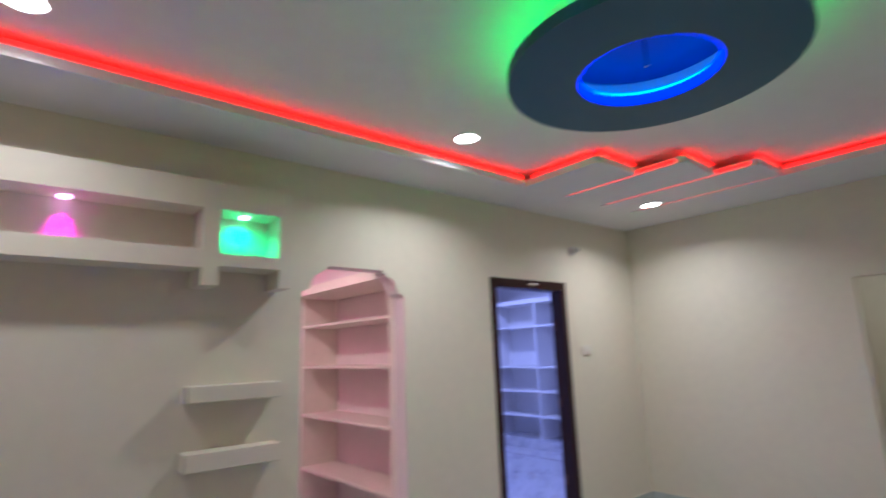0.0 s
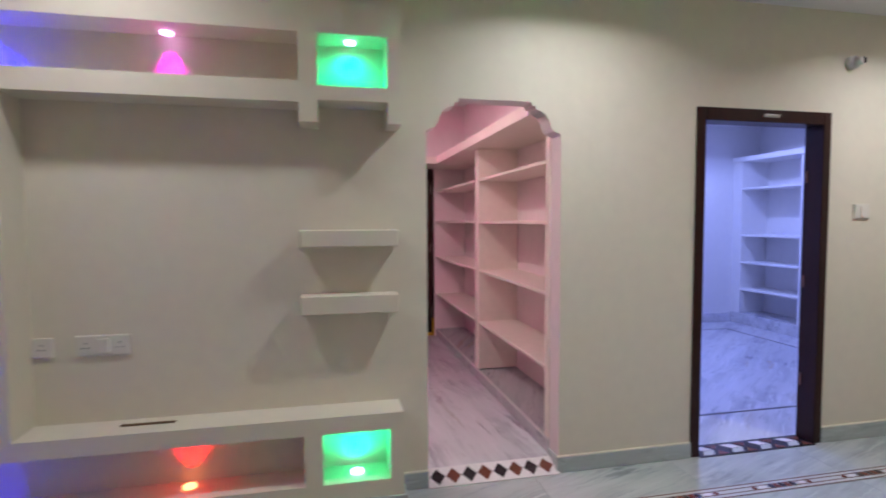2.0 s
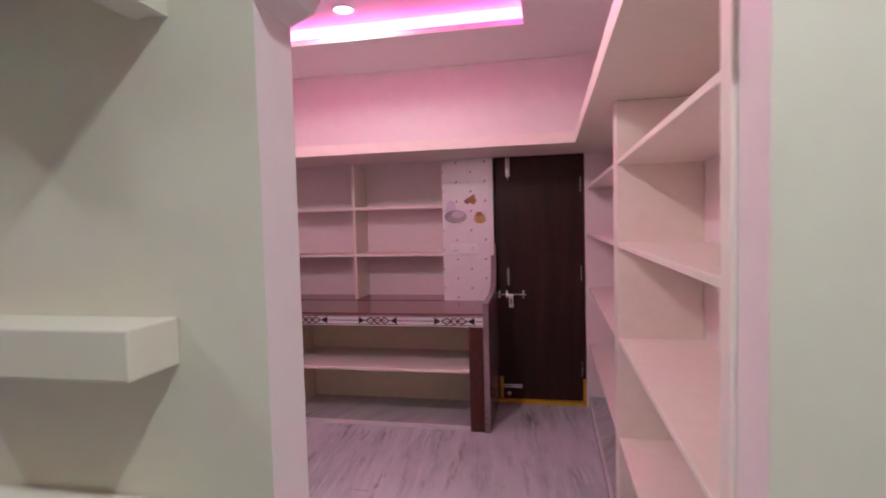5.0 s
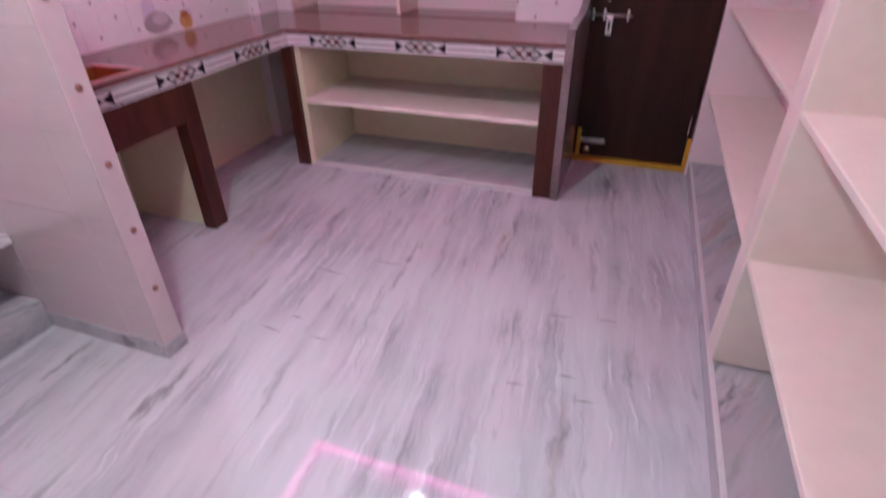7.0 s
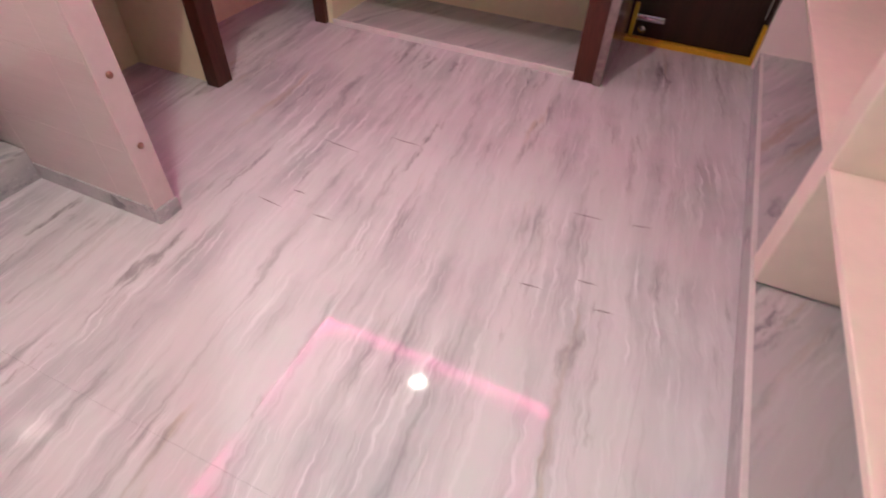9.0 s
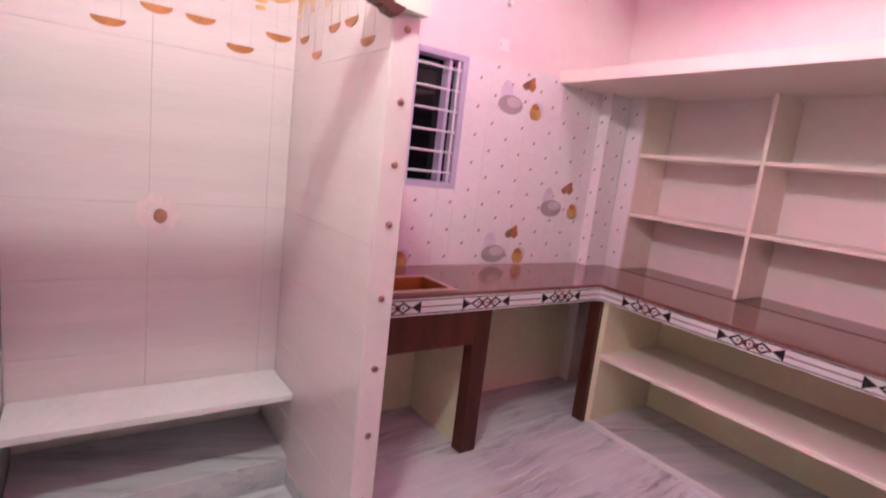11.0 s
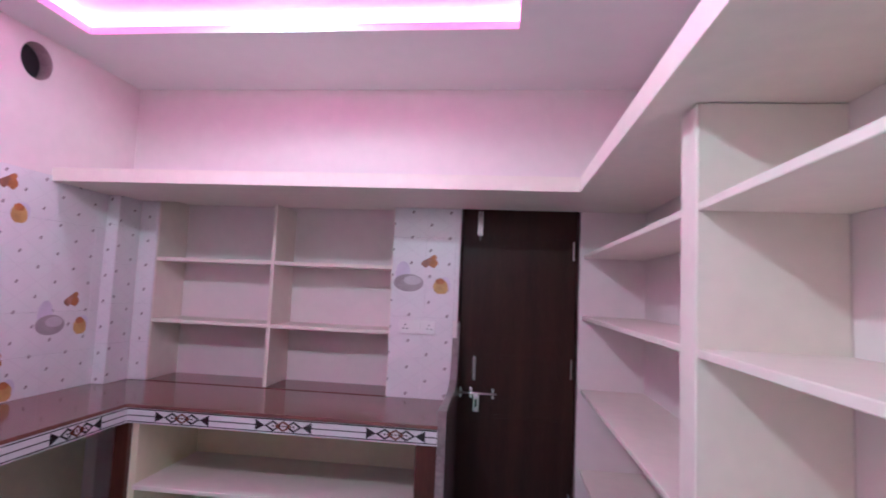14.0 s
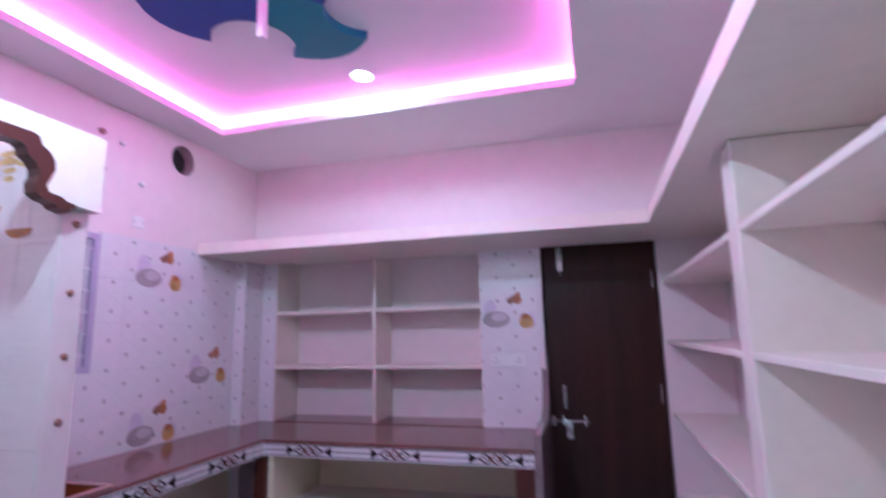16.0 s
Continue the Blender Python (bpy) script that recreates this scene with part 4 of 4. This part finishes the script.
def bolt(x, z, w, h, label, upright=False):
    b = part("bolt", boxes((x - w / 2, x + w / 2, 3.606, 3.6155, z - h / 2, z + h / 2), bevel=0.003), M_STEEL, kd, label)
    if upright:
        part("bolt_rod", rod((x, 3.6, z - h * 0.7), (x, 3.6, z + h * 0.5), 0.006, 10), M_STEEL, b, "steel rod", True)
    else:
        part("bolt_rod", rod((x - w * 0.5, 3.6, z), (x + w * 0.5, 3.6, z), 0.006, 10), M_STEEL, b, "steel rod", True)
    return b


bolt(2.622, 1.99, 0.034, 0.16, "steel tower bolt", True)
al = part("latch", rod((2.48, 3.596, 0.925), (2.76, 3.596, 0.925), 0.009, 12), M_STEEL, kd, "long steel sliding latch", True)
for x in (2.535, 2.60, 2.735):
    part("latch_staple", boxes((x - 0.009, x + 0.009, 3.59, 3.6155, 0.895, 0.96), bevel=0.003), M_STEEL, al, "steel staple")
part("latch_hasp", boxes((2.613, 2.653, 3.586, 3.5945, 0.815, 0.92), bevel=0.003), M_STEEL, al, "steel hasp plate")
part("latch_keyhole", boxes((2.628, 2.638, 3.585, 3.5862, 0.845, 0.89)), M_BLACK, al)
hd = part("handle", boxes((2.60, 2.624, 3.609, 3.6155, 1.0, 1.15), bevel=0.003), M_STEEL, kd, "steel pull handle")
part("handle_grip", boxes((2.605, 2.619, 3.578, 3.592, 1.015, 1.135), bevel=0.004), M_STEEL, hd)
for z in (1.012, 1.138):
    part("handle_post", rod((2.612, 3.59, z), (2.612, 3.609, z), 0.009, 10), M_STEEL, hd, "", True)
bolt(2.62, 0.14, 0.19, 0.035, "steel bottom bolt")
part("stopper", rod((2.60, 3.60, 0.075), (2.60, 3.6155, 0.075), 0.022, 18), M_STEEL, kd, "round steel stopper", True)
for z in (1.83, 1.1, 0.3):
    part("hinge", boxes((3.206, 3.214, 3.61, 3.6155, z - 0.06, z + 0.06), bevel=0.002), M_STEEL, kd, "steel hinge")

sp = switch_plate(2.141, 2.37, 1.275, 1.362, KB - 0.0095, ((2.235, 2.275),), (2.18, 2.33), "white plastic plate with switch and sockets on tiles")

# window with grille
wn = tagged(thing("window_1", "small lilac painted steel window with white horizontal bars, dark outside", "window", at=(KL, 2.0, 1.337)), kind="structure")
Y0, Y1, Z0, Z1 = WY0 + 0.0005, WY1 - 0.0005, WZ0 + 0.0005, WZ1 - 0.0005
bm = boxes((KL - 0.105, KL + 0.007, Y0, Y0 + 0.035, Z0, Z1), (KL - 0.105, KL + 0.007, Y1 - 0.035, Y1, Z0, Z1), (KL - 0.105, KL + 0.007, Y0 + 0.035, Y1 - 0.035, Z0, Z0 + 0.035), (KL - 0.105, KL + 0.007, Y0 + 0.035, Y1 - 0.035, Z1 - 0.035, Z1), bevel=0.003)
part("window_frame", bm, M_UPVC, wn, "lilac painted frame")
part("mullion", boxes((KL - 0.095, KL - 0.015, 2.06, 2.08, Z0 + 0.036, Z1 - 0.036)), M_UPVC, wn)
part("pane", boxes((KL - 0.085, KL - 0.079, Y0 + 0.036, Y1 - 0.036, Z0 + 0.036, Z1 - 0.036)), mat("night_glass", (0.006, 0.006, 0.008), 0.05, vary=0.0), wn, "dark night window pane")
for k in range(6):
    z = Z0 + 0.09 + k * 0.115
    part("bar", rod((KL - 0.01, Y0 + 0.02, z), (KL - 0.01, Y1 - 0.01, z), 0.006, 10), M_BAR, wn, "white grille bar", True)
part("bar_plate", boxes((KL - 0.015, KL - 0.005, 2.115, 2.127, Z0 + 0.036, Z1 - 0.036)), M_BAR, wn, "white upright grille strip")

# exhaust hole and capped pipes high on the side wall
vent = thing("exhaust_hole", "round open exhaust hole in the kitchen wall", "vent hole", at=(KL, EY, EZ))
bm = bmesh.new()
loop = [[bm.verts.new((x, EY + (ER - 0.002) * math.cos(2 * math.pi * i / 40), EZ + (ER - 0.002) * math.sin(2 * math.pi * i / 40))) for i in range(40)] for x in (KL - 0.001, KL - 0.19)]
for i in range(40):
    bm.faces.new((loop[0][i], loop[0][(i + 1) % 40], loop[1][(i + 1) % 40], loop[1][i]))
part("sleeve", bm, M_SLEEVE, vent, "grey plastered inside of the hole", True)
# Darkness of the open hole is a black disc set inside the sleeve.
part("night", rod((KL - 0.085, EY, EZ), (KL - 0.08, EY, EZ), ER - 0.003, 36), M_BLACK, vent, "black disc standing in for the dark beyond the hole")
for dy, dz, r, m_, lab in ((2.13, 2.667, 0.017, M_STUD, "small brown pipe cap"), (2.143, 2.456, 0.02, M_STUD, "small brown pipe cap"), (2.263, 2.642, 0.016, M_PLASTIC, "small white pipe cap"), (2.421, 2.434, 0.018, M_PLASTIC, "small white pipe cap")):
    c = tagged(mesh_object("pipe_cap", rod((KL + 0.0005, dy, dz), (KL + 0.02, dy, dz), r, 16, None, r * 0.8), m_, True), lab + " on the kitchen wall", "pipe cap", "pipe caps")

cover = thing("blank_plate", "small white plastic blank plate on the kitchen wall", "wall plate", at=(KL, 2.415, 2.2))
part("plate", boxes((KL + 0.0005, KL + 0.008, 2.375, 2.455, 2.165, 2.235), bevel=0.002), M_PLASTIC, cover)
for y in (2.385, 2.445):
    part("screw", rod((KL + 0.008, y, 2.2), (KL + 0.0095, y, 2.2), 0.004, 10), M_STEEL, cover, "small steel screw")

# ---- prayer niche ----
PX, PY0, PY1 = 1.315, 1.125, 1.215
NB = 0.44                                  # tiled back of the niche
structure("wall_prayer_partition", boxes((KL + 0.001, PX - 0.012, PY0 + 0.008, PY1 - 0.008, 0.0, 2.14)), M_KWALL, "tiled thin partition wall beside the prayer niche", "partition")
structure("wall_prayer_back", boxes((KL + 0.0012, NB - 0.008, T + 0.001, PY0 + 0.007, 0.441, 2.42)), M_KWALL, "tiled back of the prayer niche", "wall")
trim = thing("tile_trim", "pale stone edge trim with small copper studs on the partition", "trim", at=(PX, 1.16, 0.06))
part("strip", boxes((PX - 0.012, PX, PY0, PY1, 0.061, 1.9), bevel=0.003), M_TRIM, trim)
for z in (0.305, 0.55, 0.79, 1.03, 1.272, 1.46, 1.65, 1.86):
    part("stud", rod((PX, 1.172, z), (PX + 0.004, 1.172, z), 0.011, 14), M_STUD, trim, "small copper stud", True)
part("base", boxes((PX - 0.02, PX + 0.006, PY0 - 0.006, PY1 + 0.006, 0.0, 0.06), bevel=0.002), M_PLINTH, trim, "grey marble foot")
sk = structure("baseboard_niche", boxes((0.7, PX - 0.021, PY0 - 0.006, PY0 + 0.0075, 0.0, 0.07)), M_PLINTH, "grey marble skirting of the prayer niche", "skirting")
ns = thing("niche_shelf", "white marble shelf and low step in the prayer niche", "shelf", at=(0.4, 0.65, 0))
part("shelf", boxes((KL + 0.012, 0.715, T + 0.012, PY0 - 0.003, 0.41, 0.44), bevel=0.003), M_BAND, ns, "polished pale marble shelf")
part("step", boxes((KL + 0.012, 0.70, T + 0.012, PY0 - 0.003, 0.0, 0.132), bevel=0.003), M_PLINTH, ns, "grey marble step")
arch_t = thing("niche_arch", "white plaster arch beam with chocolate scalloped edge over the prayer niche", "arch", at=(PX, 0.65, 1.94))
outer = [(0.965, 2.126), (0.982, 2.118), (0.988, 2.098), (1.012, 2.085), (1.030, 2.062), (1.033, 2.035), (1.022, 2.008), (1.012, 1.985), (1.022, 1.966), (1.060, 1.963), (1.072, 1.953), (1.110, 1.946)]
inner = [(0.935, 2.087), (0.947, 2.078), (0.952, 2.060), (0.974, 2.046), (0.988, 2.028), (0.990, 2.008), (0.982, 1.986), (0.985, 1.958), (1.008, 1.944), (1.040, 1.938), (1.050, 1.926), (1.085, 1.920)]
outer, inner = [[(u + 0.035, v - 0.037) for u, v in row] for row in (outer, inner)]
mid = 0.66
mirror = lambda pts: [(2 * mid - u, v) for u, v in reversed(pts)]
beam = [(PY1 + 0.012, 1.905), (PY1 + 0.012, 2.148), (T + 0.001, 2.148), (T + 0.001, 1.905)] + mirror(outer) + outer
part("beam", prism(beam, "x", PX - 0.012, PX + 0.03), M_WHITE, arch_t, "white plaster beam")
edge = inner[::-1] + mirror(inner)[::-1] + mirror(outer) + outer
part("scalloped_edge", prism(edge, "x", PX - 0.014, PX + 0.034), M_ARCHBROWN, arch_t, "chocolate painted scalloped edge")


def print_on(parent, name, pts, axis, level, away, material, label=""):
    a, b = (level, level + away)
    return part(name, prism(pts, axis, min(a, b), max(a, b)), material, parent, label)


def oval(u, v, a, b, seg=18, lo=0.0, hi=2 * math.pi, wob=0.0, seed=1):
    r = random.Random(seed)
    return [(u + a * math.cos(t) * (1 + wob * r.uniform(-1, 1)), v + b * math.sin(t) * (1 + wob * r.uniform(-1, 1))) for t in [lo + (hi - lo) * i / seg for i in range(seg + (0 if hi - lo > 6.2 else 1))]]


# printed hanging lamps and garland on the niche tiles
def garland(axis, level, away, us, bowls, knots):
    g = thing("tile_print", "printed gold garland with hanging clay lamps on ivory tiles", "tile print", "niche tile prints", at=(0.1, 0.65, 1.7))
    bm = bmesh.new()
    a, b = us
    n = 26
    for i in range(n):
        u = a + (b - a) * i / n
        u2 = a + (b - a) * (i + 1) / n
        f = lambda w: 2.085 - 0.035 * abs(math.sin(math.pi * (w - a) / (b - a) * len(knots)))
        prism([(u, f(u)), (u2, f(u2)), (u2, f(u2) + 0.014), (u, f(u) + 0.014)], axis, min(level, level + away), max(level, level + away), bm)
    part("garland", bm, M_GOLD, g, "gold garland print")
    for k in knots:
        bm = bmesh.new()
        for j, w in enumerate((0.05, 0.038, 0.03, 0.022)):
            prism(oval(k, 2.10 - 0.028 * j, w, 0.010, 12), axis, min(level, level + away * 1.4), max(level, level + away * 1.4), bm)
        part("tassel", bm, M_GOLD, g, "gold tassel print")
    for u, v, w in bowls:
        print_on(g, "lamp_bowl", oval(u, v, w, w * 0.55, 12, math.pi, 2 * math.pi), axis, level, away * 1.2, M_CLAY, "clay lamp print")
        for s in (-0.7, 0.7):
            print_on(g, "lamp_string", [(u + s * w - 0.002, v), (u + s * w + 0.002, v), (u + s * w + 0.002, 2.06), (u + s * w - 0.002, 2.06)], axis, level, away, M_GREY, "thin grey string print")


garland("x", NB + 0.0005, 0.0012, (T + 0.02, PY0 - 0.01), ((0.30, 1.93, 0.055), (0.45, 1.855, 0.055), (0.60, 1.935, 0.055), (0.75, 1.93, 0.055), (0.90, 1.855, 0.055), (1.05, 1.93, 0.055)), (0.215, 0.365, 0.515, 0.667, 0.818, 0.97))
garland("y", PY0 - 0.0005, -0.0012, (NB + 0.01, 1.22), ((0.545, 1.925, 0.055), (0.70, 1.85, 0.055), (0.858, 1.93, 0.055), (1.007, 1.93, 0.055), (1.148, 1.85, 0.055)), (0.47, 0.62, 0.775, 0.93, 1.08))
vg = thing("vent_grille", "small white plastic vent plate above the niche tiles", "vent", at=(NB, 1.06, 2.22))
part("plate", boxes((NB - 0.0079, NB - 0.002, 1.03, 1.145, 2.15, 2.23), bevel=0.001), M_PLASTIC, vg)
for k in range(3):
    part("louvre", boxes((NB - 0.002, NB + 0.004, 1.042, 1.133, 2.165 + 0.02 * k, 2.172 + 0.02 * k)), M_PLASTIC2, vg, "thin grey louvre")
fl = thing("tile_print", "printed pink flower on the ivory niche tiles", "tile print", "niche tile prints", at=(0.06, 0.6, 1.2))
bm = bmesh.new()
for k in range(7):
    a = 2 * math.pi * k / 7
    prism(oval(0.62 + 0.05 * math.cos(a), 1.16 + 0.05 * math.sin(a), 0.032, 0.032, 10), "x", NB + 0.0006, NB + 0.0018 + 0.0002 * k, bm)
part("petals", bm, mat("pale_pink_print", (0.72, 0.56, 0.58), 0.3, vary=0.1, scale=40), fl, "pale pink petals")
print_on(fl, "centre", oval(0.63, 1.15, 0.025, 0.03, 12), "x", NB + 0.0006, 0.003, M_RUST, "brown centre")


# ---- printed still lifes on the kitchen tiles ----
def still_life(axis, level, away, u, v, s, flip=1):
    t = thing("tile_print", "printed cup, pot and bowl on sprig-patterned kitchen tiles", "tile print", "kitchen tile prints", at=((level, u, v) if axis == "x" else (u, level, v)))
    print_on(t, "jug", oval(u - 0.18 * s * flip, v - 0.085 * s, 0.05 * s, 0.085 * s, 18), axis, level, away * 0.5, M_LILAC, "pale lilac jug")
    print_on(t, "bowl", oval(u - 0.14 * s * flip, v - 0.142 * s, 0.1 * s, 0.058 * s, 24), axis, level, away, M_ASH, "grey bowl")
    print_on(t, "bowl_light", oval(u - 0.115 * s * flip, v - 0.125 * s, 0.06 * s, 0.03 * s, 16), axis, level, away * 1.5, M_GREY, "pale bowl inside")
    print_on(t, "pot_shade", oval(u + 0.10 * s * flip, v - 0.145 * s, 0.04 * s, 0.05 * s, 14), axis, level, away * 0.6, M_LILAC, "pale lilac glass")
    print_on(t, "pot", oval(u + 0.076 * s * flip, v - 0.162 * s, 0.05 * s, 0.05 * s, 16, 0, 2 * math.pi, 0.10, 3), axis, level, away * 1.2, M_GOLD, "amber pot")
    print_on(t, "pot_lid", oval(u + 0.07 * s * flip, v - 0.125 * s, 0.032 * s, 0.02 * s, 12, 0, 2 * math.pi, 0.15, 4), axis, level, away * 1.4, M_CLAY, "brown lid")
    for du, dv, r in ((-0.03, -0.012, 0.026), (0.022, -0.012, 0.028), (-0.002, 0.0, 0.03), (0.022, 0.028, 0.019)):
        print_on(t, "cup_fruit", oval(u + du * s * flip, v + dv * s, r * s, r * s, 9, 0, 2 * math.pi, 0.25, 5), axis, level, away * (1.2 + 10 * abs(du)), (M_RUST, M_CLAY)[du > 0], "rust fruit")


LT = KL + 0.0085
still_life("x", LT, 0.001, 2.654, 2.013, 0.98)
still_life("x", LT, 0.001, 3.125, 1.402, 0.98)
still_life("x", LT, 0.001, 2.669, 1.09, 0.98)
still_life("x", LT, 0.001, 1.775, 1.07, 0.98)
still_life("y", KB - 0.0085, -0.001, 2.318, 1.727, 0.95)

# ---- tiles and slabs, laid piece by piece ----
tl = steps(1.2205, 3.34, 0.3, 1.155)
tz = [0.8805, 1.13, 1.38, 1.63, 1.88, 2.13]
yl = sorted(set(tl + [WY0, WY1]))
yl = [y for i, y in enumerate(yl) if y in (WY0, WY1, tl[0], tl[-1]) or min(abs(y - WY0), abs(y - WY1)) > 0.03]
zl = sorted(set(tz[:1] + [1.10, WZ0, 1.60, 1.85, 2.10]))
west = bpy.data.objects["wall_kitchen_west"]
north = bpy.data.objects["wall_kitchen_north"]
pier = bpy.data.objects["wall_kitchen_corner_pier"]
pieces(west, "tile", "x", KL, 0.008, yl, zl, 0.0006, M_TILE_L, lambda u, v: WY0 < u < WY1 and v > WZ0)
pieces(pier, "tile", "y", 3.34, -0.008, [KL + 0.009, 0.333], [0.8805, 1.13, 1.38, 1.63, 1.88, 2.069], 0.0006, M_TILE_B)
pieces(pier, "tile", "x", 0.325, 0.008, [3.332, KB - 0.009], [0.8805, 1.13, 1.38, 1.63, 1.88, 2.069], 0.0006, M_TILE_L)
pieces(north, "tile", "y", KB, -0.008, [0.334, 0.46], [0.8805, 1.13, 1.38, 1.63, 1.88, 2.069], 0.0006, M_TILE_B)
pieces(north, "tile", "y", KB, -0.008, [2.076, 2.29, 2.475], [0.8805, 1.13, 1.38, 1.63, 1.88, 2.069], 0.0006, M_TILE_B)
pieces(north, "tile", "y", KB, -0.008, [2.476, 2.502], [1.37, 1.63, 1.88, 2.069], 0.0006, M_TILE_B)
partition = bpy.data.objects["wall_prayer_partition"]
pz = [0.0, 0.3, 0.6, 0.9, 1.2, 1.5, 1.8, 2.04]
pieces(partition, "tile", "y", PY0 + 0.008, -0.008, steps(KL + 0.01, PX - 0.0125, 0.45), [0.0705, 0.3, 0.6, 0.9, 1.2, 1.5, 1.8, 2.1], 0.0007, M_POOJA)
pieces(partition, "tile", "y", PY1 - 0.008, 0.008, steps(KL + 0.01, PX - 0.0125, 0.45), [0.0005, 0.3, 0.6, 0.9, 1.2, 1.5, 1.8, 2.1], 0.0007, M_POOJA)
pieces(bpy.data.objects["wall_prayer_back"], "tile", "x", NB - 0.008, 0.008, steps(T + 0.009, PY0 - 0.001, 0.45), [0.4405, 0.6, 0.9, 1.2, 1.5, 1.8, 2.1], 0.0007, M_POOJA)
pieces(tv_wall, "tile", "y", T, 0.008, steps(KL + 0.01, PX, 0.45), [0.0, 0.3, 0.6, 0.9, 1.2, 1.5, 1.8, 2.0], 0.0007, M_POOJA)
pieces(floor_k, "slab", "z", -0.012, 0.012, steps(KL, 3.266, 0.46, 0.25), steps(0.1, KB + 0.03, 0.92, -0.4), 0.0004, M_FLOOR_K)
pieces(floor_k, "slab", "z", -0.012, 0.012, [2.503, 3.26], [KB + 0.0302, 3.574], 0.0006, M_FLOOR_K)
pieces(floor_h, "slab", "z", HALL_Z - 0.012, 0.0105, steps(0.155, 6.33, 0.9, 0.4), steps(-4.4, 0.0, 0.9, -4.05), 0.001, M_FLOOR_H)
pieces(floor_h, "slab", "z", HALL_Z - 0.012, 0.0105, [6.3305, 7.1, 8.0], [-3.75, -2.6, -1.5], 0.001, M_FLOOR_H)
pieces(floor_b, "slab", "z", HALL_Z - 0.018, 0.018, steps(3.9, 7.72, 1.1, 4.3), steps(0.1285, 3.74, 0.9, 0.63), 0.0008, M_FLOOR_B)

# hairline cracks across the veins of the kitchen slabs
for x, y, w, tilt in ((1.523, 1.405, 0.12, -0.012), (1.62, 1.498, 0.06, 0.002), (1.766, 1.41, 0.09, 0.004), (1.51, 1.855, 0.2, -0.02), (1.774, 2.0, 0.16, 0.0), (2.576, 1.424, 0.08, 0.008), (2.747, 1.522, 0.075, 0.006), (2.827, 1.42, 0.07, 0.01), (2.646, 1.858, 0.12, 0.01), (2.865, 1.885, 0.08, 0.02)):
    part("hairline_crack", prism([(x, y), (x + w * 0.4, y - 0.003 + tilt * 0.4), (x + w, y + tilt), (x + w * 0.5, y + 0.003 + tilt * 0.5)], "z", 0.0002, 0.0007), M_CRACK, floor_k, "thin dark hairline crack")
